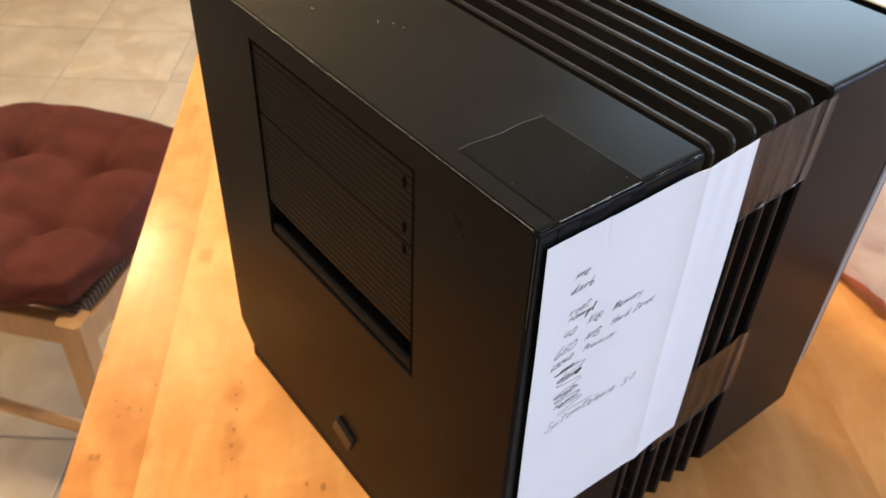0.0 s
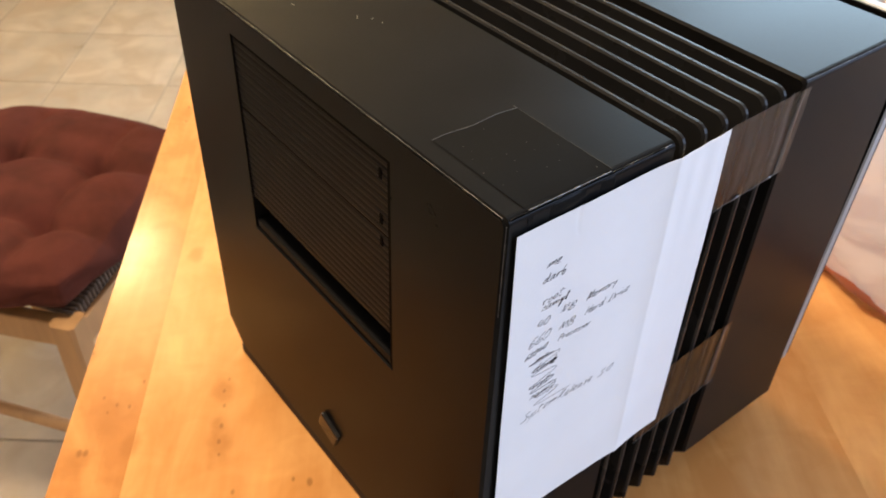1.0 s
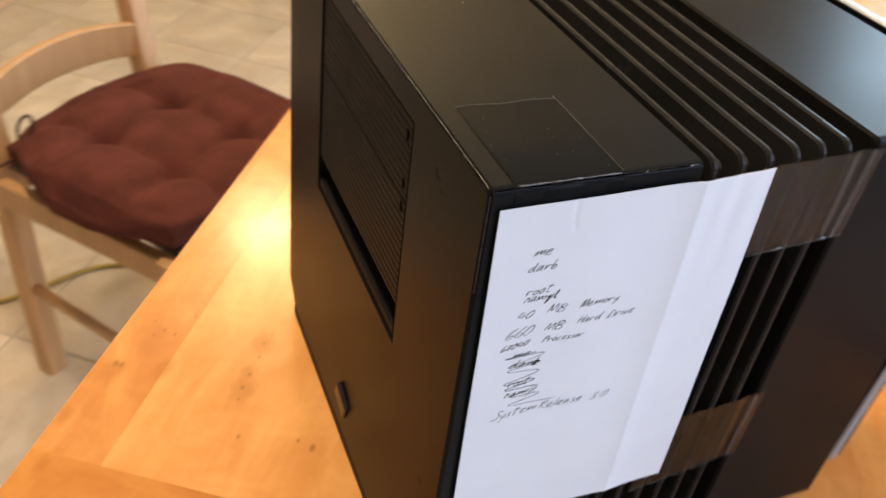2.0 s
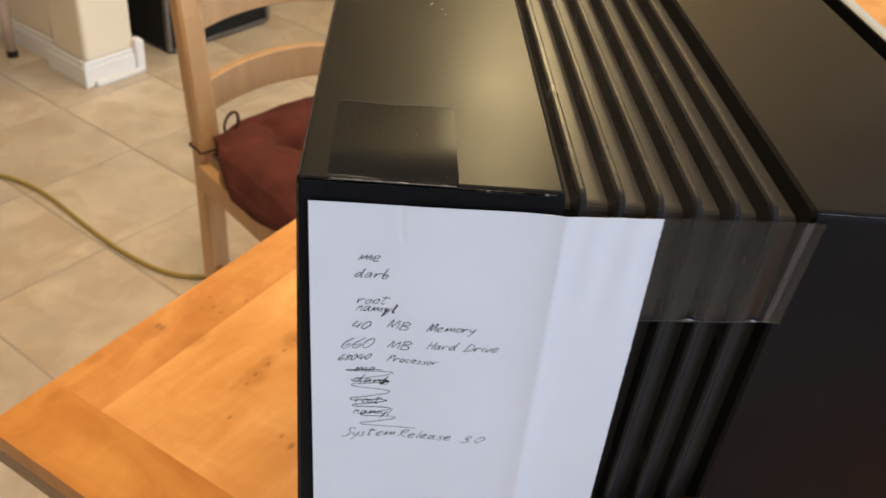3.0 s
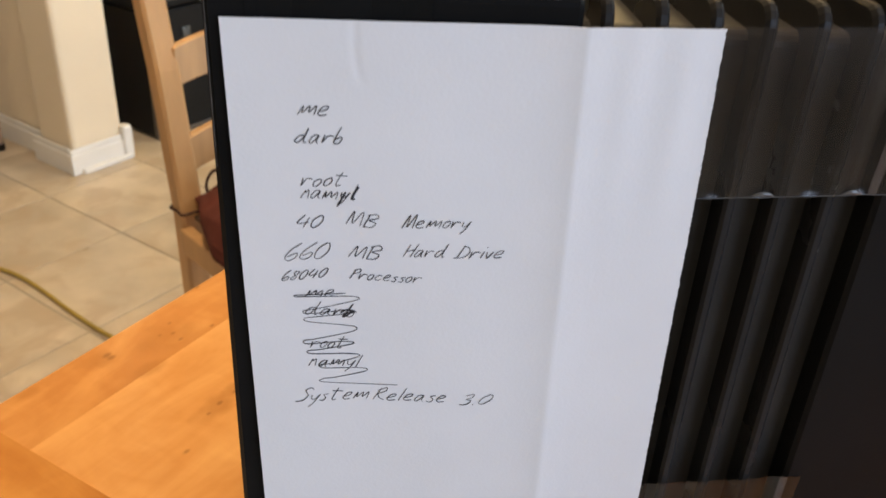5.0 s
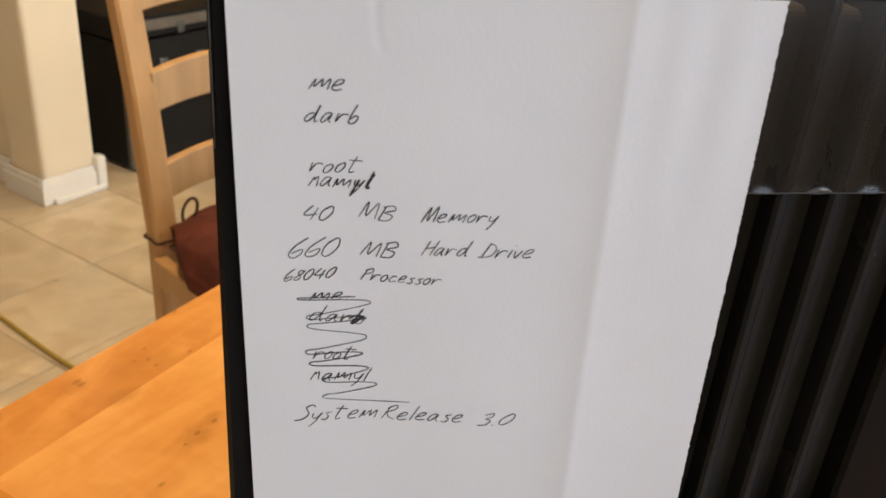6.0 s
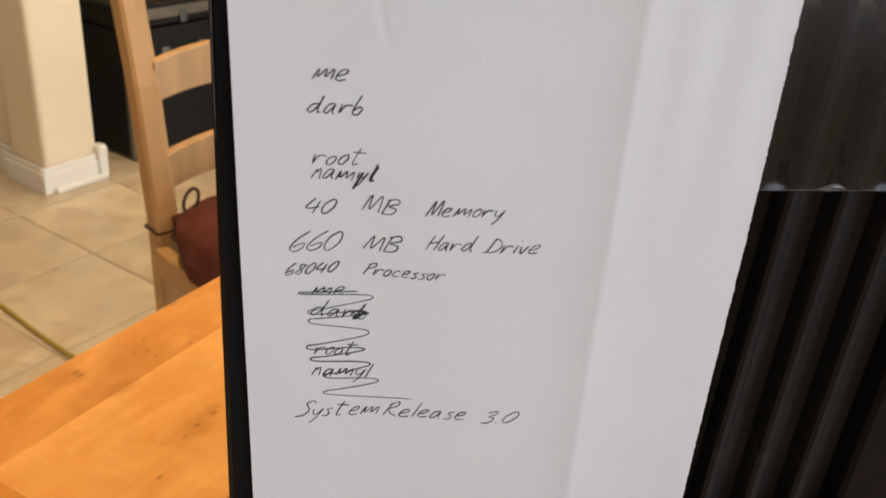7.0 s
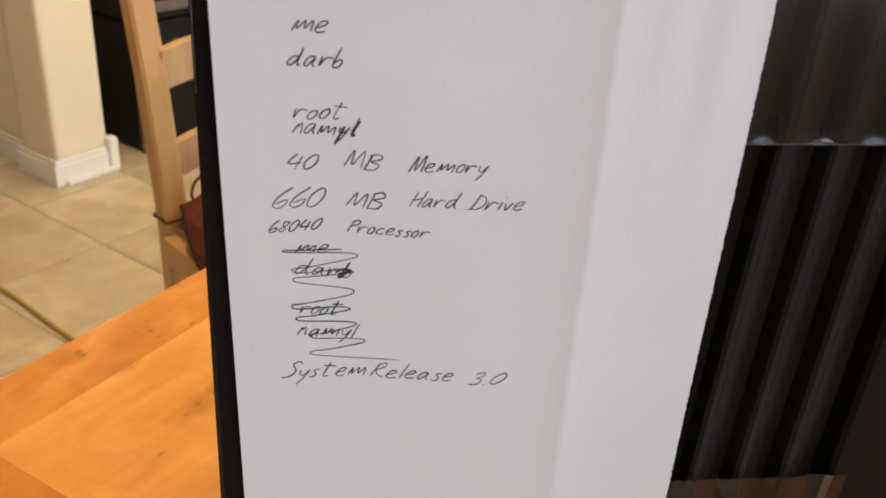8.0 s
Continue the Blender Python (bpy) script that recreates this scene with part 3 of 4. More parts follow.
def worn_edge(name, along, count, parent):
    bm = bmesh.new()
    for k in range(count):
        t = rnd.random() ** 1.5
        long = rnd.uniform(0.0008, 0.0060)
        w = rnd.uniform(0.00003, 0.00014)
        if along == "y":
            a = t * (W - 0.02) + 0.003
            box(0.0002, 0.0002 + w * 1.6, a, a + long, H1 - 0.0012 - w, H1 - 0.0008, bm=bm)
        else:
            a = 0.002 + t * 0.085
            box(a, a + long, 0.0004, 0.0004 + w * 1.6, H1 - 0.0010 - w, H1 - 0.0004, bm=bm)
    return part(name, bm, M_wear, parent, "paint worn to bare metal along the edge")


def pale_edge_line(a, b, parent):
    """A thin uneven pale line: rubbed paint, with the edge's highlight painted in."""
    a, b = Vector(a), Vector(b)
    n = int((b - a).length / 0.0022)
    part("rub_and_highlight", tube([a.lerp(b, k / n) for k in range(n + 1)], [rnd.uniform(0.00006, 0.00024) for _ in range(n + 1)], 5), M_pale_mark, parent, "thin pale line of rubbed paint and painted highlight along the edge")


pale_edge_line((0.0007, 0.003, H1 - 0.0007), (0.0007, W - 0.003, H1 - 0.0007), shell)
pale_edge_line((0.003, 0.0009, H1 - 0.0009), (0.093, 0.0009, H1 - 0.0009), shell)
pale_edge_line((0.0006, 0.0006, H1 - 0.003), (0.0006, 0.0006, H1 - 0.050), shell)
pale_edge_line((0.191, 0.0009, H1 - 0.0009), (0.284, 0.0009, H1 - 0.0009), rear_shell)
tagged(worn_edge("edge_wear", "y", 420, shell), kind="stuff")
tagged(worn_edge("edge_wear", "x", 170, shell), kind="stuff")
scr = bmesh.new()
for x, yy, long, a in ((0.050, 0.178, 0.0035, 60), (0.0555, 0.172, 0.0016, 20), (0.057, 0.165, 0.0012, 75), (0.030, 0.21, 0.002, 100), (0.020, 0.045, 0.003, 30), (0.023, 0.047, 0.002, 80), (0.048, 0.046, 0.0015, 10)):
    bmesh.ops.create_cube(scr, size=1.0, matrix=pose(x, yy, H1 + 0.0001, 0, 0, a) @ Matrix.Diagonal((long, 0.0004, 0.0003, 1)))
tagged(part("scratch", scr, M_wear, shell, "short pale scratches in the paint"), kind="stuff")

# ---- tape and paper ----


def strip(corners, nx, nz, bulge, y):
    """A thin sheet on the computer's side: corners top-left, top-right, bottom-left, bottom-right in x and z."""
    bm = bmesh.new()
    tl, tr, bl, br = (Vector(c) for c in corners)
    grid = []
    for j in range(nz + 1):
        row = []
        for i in range(nx + 1):
            s, t = i / nx, j / nz
            p = tl.lerp(tr, s).lerp(bl.lerp(br, s), t)
            row.append(bm.verts.new((p.x, y + bulge(p.x, p.y), p.y)))
        grid.append(row)
    for j in range(nz):
        for i in range(nx):
            bm.faces.new((grid[j][i], grid[j][i + 1], grid[j + 1][i + 1], grid[j + 1][i]))
    return bm, grid


def sag(x, z):
    """How a sheet lies on the fins: dipping a little into each groove."""
    if x < 0.096:
        return 0.0
    if x > 0.1765:
        return 0.0010 * math.sin(math.pi * min(1.0, (x - 0.1765) / 0.012)) ** 2
    ph = (x - 0.1023) / 0.0145
    return 0.00022 * (0.5 - 0.5 * math.cos(2 * math.pi * ph)) if x < 0.191 else 0.0


def paper_lie(x, z):
    """The sheet's lie: a crease where it leaves the front shell, and soft flutes over the fins."""
    crease = 0.0968 + (1.06 - z) * 0.02
    u = x - crease
    ridge = -0.0014 * math.exp(u / 0.0070) if u < 0 else -0.0014 + 0.0028 * (1 - math.exp(-u / 0.022))
    lift = -0.0005 * max(0.0, min(1.0, (x - 0.108) / 0.026)) * (0.5 + 0.5 * math.sin((z - 0.85) * 15.0))
    wave = 0.00016 * math.sin(z * 55) + 0.00018 * math.sin(x * 95 + z * 18)
    flute = 0.00018 * math.cos(2 * math.pi * (x - 0.1023) / 0.0145) * max(0.0, min(1.0, (x - 0.098) / 0.01)) * math.exp(-((z - 1.04) / 0.035) ** 2)
    slip = x - 0.0374 - 0.0022 * min(1.0, max(0.0, (1.0514 - z) / 0.0114)) ** 2       # a short dent left by the tape above
    dent = 0.00022 * math.exp(-(slip / 0.0009) ** 2) * max(0.0, min(1.0, (z - 1.0395) / 0.004))
    return ridge + lift + wave + flute + dent


PAPER_Y = -0.0020
PC = ((0.0038, 1.0567), (0.1330, 1.0583), (0.0079, 0.8530), (0.1380, 0.8517))
paper = thing("paper_sheet", "white half-size paper sheet with handwritten notes taped to the computer", "paper")
bm, grid = strip(PC, 150, 420, paper_lie, PAPER_Y)
jag = random.Random(2)
for row in grid:
    row[-1].co.x += jag.uniform(-0.00016, 0.00016)     # torn perforation
ret = bmesh.ops.extrude_face_region(bm, geom=list(bm.faces))
for v in ret["geom"]:
    if isinstance(v, bmesh.types.BMVert):
        v.co.y += 0.00012
part("sheet", bm, M_paper, paper, smooth=True).data.set_sharp_from_angle(angle=radians(40))


def tape_piece(name, corners, mat, label, y=-0.0007):
    t = thing(name, label, "tape")
    bm, grid = strip(corners, 90, 30, lambda x, z: sag(x, z) + 0.0004 * noise.noise(Vector((x * 75, z * 38, 3.0))) * max(0.0, min(1.0, (x - 0.137) / 0.012)), y)
    for v in grid[-1]:
        v.co.y -= 0.0006 * (0.5 - 0.5 * math.cos(2 * math.pi * (v.co.x - 0.1023) / 0.0145)) ** 2 if v.co.x < 0.19 else 0.0   # the lower edge curls
    low = [v.co.copy() for v in grid[-1]]
    film = part("film", bm, mat, t, smooth=True).data
    if film.polygons[0].normal.y > 0:
        film.flip_normals()
    # hazy strip that paints in the glare on the tape's folded end
    fold, _ = strip(((corners[1][0] - 0.0075, corners[1][1]), (corners[1][0] - 0.0047, corners[1][1]), (corners[3][0] - 0.0072, corners[3][1]), (corners[3][0] - 0.0048, corners[3][1])), 3, 8, lambda x, z: sag(x, z), y - 0.0003)
    part("fold_glare", fold, M_tape_glare, t, "paler strip at the tape's folded end, its glare painted as haze", smooth=True)
    part("cut_edge", tube(low, 0.00016, 5), M_tape_edge, t, "pale curled lower edge of the tape", smooth=True)
    return t


upper = tape_piece("tape_strip", ((0.1265, 1.0585), (0.1940, 1.0608), (0.1285, 1.0092), (0.1920, 1.0122)), M_tape, "clear brownish packing tape across the upper fins")
tape_piece("tape_strip", ((0.1285, 0.8972), (0.1940, 0.9018), (0.1210, 0.8405), (0.1925, 0.8505)), M_tape, "clear brownish packing tape across the lower fins")
for x0, x1, rise in ((0.1500, 0.1575, 0.0010), (0.1765, 0.1830, 0.0008)):
    curl = bmesh.new()
    rows = []
    for k in range(9):
        x = x0 + (x1 - x0) * k / 8
        swell = math.sin(math.pi * k / 8)
        z = 1.0098 + (x - 0.1285) * 0.047
        rows.append([curl.verts.new((x, -0.0009 - rise * swell * math.sin(a), z + 0.0009 * swell * (1 - math.cos(a)) - 0.0002)) for a in (0.2, 0.7, 1.2, 1.7, 2.2, 2.7)])
    for a, b in zip(rows, rows[1:]):
        for k in range(5):
            curl.faces.new((a[k], a[k + 1], b[k + 1], b[k]))
    part("curled_lip", curl, M_curl, upper, "shiny lifted lip of the tape's lower edge", smooth=True)
patch = thing("tape_patch", "flat clear tape folded over the computer's upper edge", "tape")
bm = bmesh.new()
rows = []
for yy, zz in ((0.0605, H1 + 0.0003), (0.030, H1 + 0.0003), (0.0032, H1 + 0.0003), (0.0010, H1 - 0.0006), (-0.0003, H1 - 0.003), (-0.0003, H1 - 0.0085)):
    rows.append([bm.verts.new((0.0100 + 0.047 * k / 8, yy + 0.0006 * math.sin(k * 1.3), zz)) for k in range(9)])
for a, b in zip(rows, rows[1:]):
    for k in range(8):
        bm.faces.new((a[k], a[k + 1], b[k + 1], b[k]))
part("film", bm, M_patch, patch, smooth=True)
part("cut_edge", tube([(0.0100 + 0.047 * k / 8, 0.0605 + 0.0006 * math.sin(k * 1.3), H1 + 0.0002) for k in range(9)], 0.00022, 5), M_tape_edge, patch, "pale cut edge of the tape")
part("cut_edge", tube([(0.0570, 0.0605 * k / 6 + 0.002, H1 + 0.0002) for k in range(7)], 0.00014, 5), M_tape_edge, patch)

fold = tube([(0.011 + 0.045 * k / 40, 0.0011, H1 - 0.0003) for k in range(41)], [rnd.uniform(0.0001, 0.0003) + 0.0004 * max(0.0, math.sin(k * 0.9)) * rnd.random() for k in range(41)], 6)
part("crease", fold, M_curl, patch, "shiny broken crease where the tape folds over", smooth=True)
specks = bmesh.new()
for k in range(16):
    size = rnd.uniform(0.00015, 0.00040)
    bmesh.ops.create_cube(specks, size=1.0, matrix=pose(rnd.uniform(0.012, 0.055), rnd.uniform(0.004, 0.058), H1 + 0.0004, 0, 0, rnd.uniform(0, 90)) @ Matrix.Diagonal((size, size * rnd.uniform(0.5, 1.6), 0.0001, 1)))
tagged(part("dust_speck", specks, M_pale_mark, patch, "pale dust specks caught on the tape"), kind="stuff")

# ---- handwriting ----
pen = random.Random(11)
INK_Y = PAPER_Y - 0.00012

# a pen alphabet: each letter is a few strokes, upright, on a base line, its capitals one unit tall
LETTERS = {}
LETTERS["m"] = [[(0.0, 0.02), (0.09, 0.50), (0.14, 0.14), (0.36, 0.50), (0.42, 0.14), (0.64, 0.48), (0.68, 0.0)]]
LETTERS["n"] = [[(0.0, 0.0), (0.10, 0.50), (0.15, 0.36), (0.24, 0.54), (0.34, 0.0)]]
LETTERS["e"] = [[(0.04, 0.22), (0.30, 0.34), (0.32, 0.52), (0.12, 0.48), (0.02, 0.16), (0.16, 0.0), (0.42, 0.06)]]
LETTERS["d"] = [[(0.36, 0.48), (0.12, 0.46), (0.0, 0.12), (0.16, 0.02), (0.36, 0.40), (0.42, 0.98)], [(0.42, 0.98), (0.38, 0.30), (0.44, 0.0), (0.52, 0.05)]]
LETTERS["a"] = [[(0.34, 0.48), (0.12, 0.46), (0.0, 0.12), (0.14, 0.02), (0.34, 0.46)], [(0.34, 0.48), (0.34, 0.12), (0.44, 0.0)]]
LETTERS["r"] = [[(0.0, 0.52), (0.03, 0.0)], [(0.03, 0.06), (0.16, 0.44), (0.38, 0.46), (0.40, 0.40)]]
LETTERS["b"] = [[(0.10, 1.0), (0.0, 0.30), (0.04, 0.03), (0.26, 0.02), (0.34, 0.30), (0.20, 0.40), (0.02, 0.20)]]
LETTERS["o"] = [[(0.24, 0.50), (0.03, 0.34), (0.04, 0.05), (0.22, 0.02), (0.32, 0.28), (0.24, 0.50)]]
LETTERS["t"] = [[(0.20, 0.92), (0.14, 0.20), (0.20, 0.0), (0.36, 0.06)], [(-0.04, 0.70), (0.22, 0.68), (0.50, 0.66)]]
LETTERS["y"] = [[(0.0, 0.48), (0.05, 0.16), (0.24, 0.16), (0.36, 0.48)], [(0.38, 0.50), (0.26, -0.10), (0.10, -0.46)]]
LETTERS["l"] = [[(0.06, 0.98), (0.02, 0.10), (0.05, 0.0)]]
LETTERS["i"] = [[(0.04, 0.48), (0.03, 0.0)], [(0.06, 0.76), (0.07, 0.70)]]
LETTERS["v"] = [[(0.0, 0.48), (0.12, 0.02), (0.30, 0.50)]]
LETTERS["c"] = [[(0.32, 0.44), (0.14, 0.46), (0.0, 0.16), (0.14, 0.0), (0.36, 0.10)]]
LETTERS["s"] = [[(0.30, 0.48), (0.08, 0.40), (0.24, 0.20), (0.18, 0.0), (-0.02, 0.04)]]
LETTERS["M"] = [[(0.0, 0.0), (0.14, 0.92), (0.24, 0.10), (0.48, 0.94), (0.56, 0.0)]]
LETTERS["B"] = [[(0.06, 0.92), (0.0, 0.0)], [(-0.02, 0.82), (0.30, 0.98), (0.40, 0.72), (0.10, 0.50), (0.40, 0.38), (0.32, 0.06), (0.0, 0.0)]]
LETTERS["H"] = [[(0.06, 0.88), (0.0, 0.0)], [(0.46, 0.94), (0.40, 0.0)], [(-0.02, 0.40), (0.46, 0.52)]]
LETTERS["D"] = [[(0.16, 0.90), (0.08, 0.0)], [(0.10, 0.86), (0.40, 0.72), (0.56, 0.34), (0.36, 0.04), (-0.10, 0.02)]]
LETTERS["P"] = [[(0.10, 0.90), (0.0, 0.0)], [(0.0, 0.78), (0.32, 0.96), (0.38, 0.68), (0.06, 0.48)]]
LETTERS["S"] = [[(0.44, 0.86), (0.28, 1.0), (0.08, 0.80), (0.32, 0.42), (0.20, 0.06), (-0.14, 0.0)]]
LETTERS["R"] = [[(0.14, 0.92), (0.0, 0.0)], [(0.02, 0.72), (0.34, 0.98), (0.38, 0.70), (0.08, 0.46)], [(0.10, 0.46), (0.24, 0.16), (0.50, 0.0)]]
LETTERS["0"] = [[(0.30, 0.92), (0.06, 0.58), (0.04, 0.12), (0.22, 0.02), (0.42, 0.42), (0.40, 0.84), (0.24, 0.90)]]
LETTERS["3"] = [[(0.04, 0.82), (0.30, 0.92), (0.32, 0.62), (0.12, 0.50), (0.34, 0.34), (0.24, 0.02), (-0.04, 0.06)]]
LETTERS["4"] = [[(0.18, 0.96), (0.0, 0.36), (0.48, 0.40)], [(0.40, 0.80), (0.34, 0.0)]]
LETTERS["6"] = [[(0.36, 1.0), (0.08, 0.58), (0.0, 0.16), (0.16, 0.0), (0.36, 0.16), (0.34, 0.42), (0.06, 0.22)]]
LETTERS["8"] = [[(0.38, 0.80), (0.14, 0.88), (0.10, 0.62), (0.32, 0.28), (0.16, 0.02), (0.0, 0.16), (0.26, 0.54), (0.40, 0.84)]]
LETTERS["."] = [[(0.0, 0.04), (0.04, 0.0)]]
SLANT = 0.42


def pen_line(bm, points, width):
    """An inked ribbon on the paper, thinning at its ends and under light pressure."""
    line = smooth_line([(x, 0, z) for x, z in points], 7)
    vs, n, press = [], len(line), pen.uniform(0.85, 1.1)
    for i, p in enumerate(line):
        d = line[min(i + 1, n - 1)] - line[max(i - 1, 0)]
        if d.length < 1e-7:
            continue
        press = min(1.2, max(0.7, press + pen.uniform(-0.09, 0.09)))
        half = 0.5 * width * press * (0.55 if i in (0, n - 1) else 1.0)
        side = Vector((-d.z, 0, d.x)).normalized() * half
        y = INK_Y - 0.00003 + paper_lie(p.x, p.z)
        vs.append((bm.verts.new((p.x + side.x, y, p.z + side.z)), bm.verts.new((p.x - side.x, y, p.z - side.z))))
    for a, b in zip(vs, vs[1:]):
        bm.faces.new((a[0], a[1], b[1], b[0]))
    return bm


def word(text, x0, x1, z0, z1, tall, width=0.00029):
    """A handwritten word between x0 and x1 on a base line from z0 to z1; tall: its capitals' height."""
    places, pos = [], 0.0
    for ch in text:
        places.append(pos)
        pos += max(p[0] for s in LETTERS[ch] for p in s) + 0.13 + pen.uniform(-0.02, 0.03)
    full = pos - 0.13
    wide = (x1 - x0) / full
    bm = bmesh.new()
    for ch, at in zip(text, places):
        lean, up, grow = SLANT + pen.uniform(-0.06, 0.06), pen.uniform(-0.04, 0.04), pen.uniform(0.92, 1.08)
        for stroke in LETTERS[ch]:
            line = []
            for u, v in stroke:
                u, v = u + pen.uniform(-0.012, 0.012), v * grow + up + pen.uniform(-0.012, 0.012)
                x = x0 + (at + u) * wide + v * tall * lean
                line.append((x, z0 + (z1 - z0) * (at + u) / full + v * tall))
            pen_line(bm, line, width)
    return part("writing", bm, M_ink, paper, "handwritten in dark ballpoint")


NOTE_TOP = (
    ("me", 0.0224, 0.0302, 1.0316, 1.0319, 0.0052), ("darb", 0.0213, 0.0336, 1.0237, 1.0238, 0.0046),
    ("root", 0.0226, 0.0344, 1.0110, 1.0113, 0.0049), ("namyl", 0.0225, 0.0366, 1.0073, 1.0072, 0.0046),
    ("40", 0.0207, 0.0278, 0.9978, 0.9982, 0.0046), ("MB", 0.0349, 0.0428, 0.9993, 0.9984, 0.0043), ("Memory", 0.0508, 0.0697, 0.9987, 0.9991, 0.0045),
    ("660", 0.0171, 0.0287, 0.9870, 0.9877, 0.0061), ("MB", 0.0357, 0.0438, 0.9887, 0.9878, 0.0045), ("Hard", 0.0515, 0.0633, 0.9893, 0.9894, 0.0045),
    ("Drive", 0.0666, 0.0800, 0.9890, 0.9894, 0.0046), ("68040", 0.0162, 0.0288, 0.9802, 0.9816, 0.0034), ("Processor", 0.0360, 0.0564, 0.9812, 0.9805, 0.0037))
NOTE_LOW = (
    ("me", 0.0230, 0.0310, 0.9748, 0.9751, 0.0042), ("darb", 0.0226, 0.0370, 0.9684, 0.9678, 0.0047), ("root", 0.0237, 0.0342, 0.9559, 0.9562, 0.0046),
    ("namyl", 0.0232, 0.0382, 0.9490, 0.9490, 0.0047), ("System", 0.0198, 0.0412, 0.9351, 0.9361, 0.0052), ("Release", 0.0434, 0.0663, 0.9360, 0.9352, 0.0052),
    ("3.0", 0.0712, 0.0806, 0.9339, 0.9349, 0.0045))
for text, x0, x1, z0, z1, tall in NOTE_TOP + NOTE_LOW:
    word(text, x0, x1, z0, z1, tall)


def crossing_out(turns, width):
    """One pen line that swings between the given turning points through the struck words and trails off."""
    line = [turns[0]]
    for (xa, za), (x, z), (xb, zb) in zip(turns, turns[1:], turns[2:]):
        out = 1 if x > xa else -1
        sweep = abs(zb - za) * 0.16
        line += [(x - out * 0.0040, z + 0.10 * (za - z) + sweep * 0.6), (x, z + sweep * 0.3), (x - out * 0.0012, z - 0.00025 - sweep * 0.8)]
    bm = pen_line(bmesh.new(), line + [turns[-1]], width)
    return part("pen_stroke", bm, M_ink, paper, "long looping line that strikes out four words")


crossing_out([(0.0348, 0.9761), (0.0201, 0.9751), (0.0386, 0.9745), (0.0224, 0.9695), (0.0377, 0.9696), (0.0226, 0.9667), (0.0379, 0.9636), (0.0222, 0.9584),
              (0.0371, 0.9581), (0.0233, 0.9546), (0.0389, 0.9533), (0.0269, 0.9492), (0.0413, 0.9479), (0.0276, 0.9437), (0.0511, 0.9419)], 0.00031)
# letters gone over again with a heavier hand
for line, width in (([(0.0386, 1.0112), (0.0372, 1.0088), (0.0368, 1.0074), (0.0376, 1.0075)], 0.00085), ([(0.0350, 1.0095), (0.0338, 1.0072), (0.0326, 1.0049)], 0.00060),
                    ([(0.0370, 0.9722), (0.0352, 0.9694), (0.0340, 0.9678), (0.0352, 0.9682), (0.0366, 0.9700)], 0.00065),
                    ([(0.0332, 0.9690), (0.0352, 0.9702), (0.0374, 0.9697), (0.0340, 0.9688)], 0.00045)):
    part("pen_stroke", pen_line(bmesh.new(), line, width), M_ink, paper, "heavier stroke where a letter was gone over")

# ---- the chair ----
chair = thing("dining_chair", "pale beech ladder-back chair with rush seat beside the table", "chair", (-0.03, 1.02, 0.0), 40.0)
# the chair's frame: x across, -y to its front


def square_bar(points, w, d, bm=None):
    """A softly squared bar through points, w across and d deep."""
    bm = bm or bmesh.new()
    rings = []
    for x, y, z in points:
        b = 0.25
        prof = [(-1, -1 + b), (-1 + b, -1), (1 - b, -1), (1, -1 + b), (1, 1 - b), (1 - b, 1), (-1 + b, 1), (-1, 1 - b)]
        rings.append([bm.verts.new((x + u * w / 2, y + v * d / 2, z)) for u, v in prof])
    for a, b2 in zip(rings, rings[1:]):
        for k in range(8):
            bm.faces.new((a[k], a[(k + 1) % 8], b2[(k + 1) % 8], b2[k]))
    bm.faces.new(list(reversed(rings[0])))
    bm.faces.new(rings[-1])
    return bm


for sx in (-1, 1):
    part("back_post", square_bar([(sx * 0.162, 0.175, 0.0), (sx * 0.162, 0.185, 0.25), (sx * 0.162, 0.190, 0.45), (sx * 0.162, 0.225, 0.68), (sx * 0.160, 0.285, 0.92)], 0.040, 0.036), M_chair, chair)
    part("front_leg", square_bar([(sx * 0.190, -0.185, 0.0), (sx * 0.190, -0.185, 0.25), (sx * 0.190, -0.185, 0.445)], 0.036, 0.036), M_chair, chair)
    part("side_rail", box(sx * 0.178 - 0.011, sx * 0.178 + 0.011, -0.17, 0.175, 0.385, 0.430, 0.004, 2), M_chair, chair)
    part("side_stretcher", tube([(sx * 0.190, -0.17, 0.20), (sx * 0.166, 0.172, 0.20)], 0.010, 10), M_chair, chair, smooth=True)
part("front_rail", box(-0.175, 0.175, -0.196, -0.174, 0.385, 0.430, 0.004, 2), M_chair, chair)
part("back_rail", box(-0.15, 0.15, 0.179, 0.199, 0.385, 0.430, 0.004, 2), M_chair, chair)
part("front_stretcher", tube([(-0.175, -0.185, 0.26), (0.175, -0.185, 0.26)], 0.010, 10), M_chair, chair, smooth=True)


def back_slat(z0, high, lean):
    """A curved ladder slat, arched along its top."""
    bm = bmesh.new()
    rows, n = [], 14
    for k in range(n + 1):
        s = -1 + 2 * k / n
        x, bow, arch = s * 0.150, 0.022 * (1 - s * s), 0.014 * (1 - s * s)
        y = lean + bow
        rows.append([bm.verts.new(p) for p in ((x, y - 0.008, z0 + arch * 0.8), (x, y - 0.008, z0 + high + arch), (x, y + 0.008, z0 + high + arch), (x, y + 0.008, z0 + arch * 0.8))])
    for a, b in zip(rows, rows[1:]):
        for k in range(4):
            bm.faces.new((a[k], a[(k + 1) % 4], b[(k + 1) % 4], b[k]))
    bm.faces.new(list(reversed(rows[0])))
    bm.faces.new(rows[-1])
    bmesh.ops.bevel(bm, geom=list(bm.edges), offset=0.0025, segments=1, affect="EDGES")
    return bm


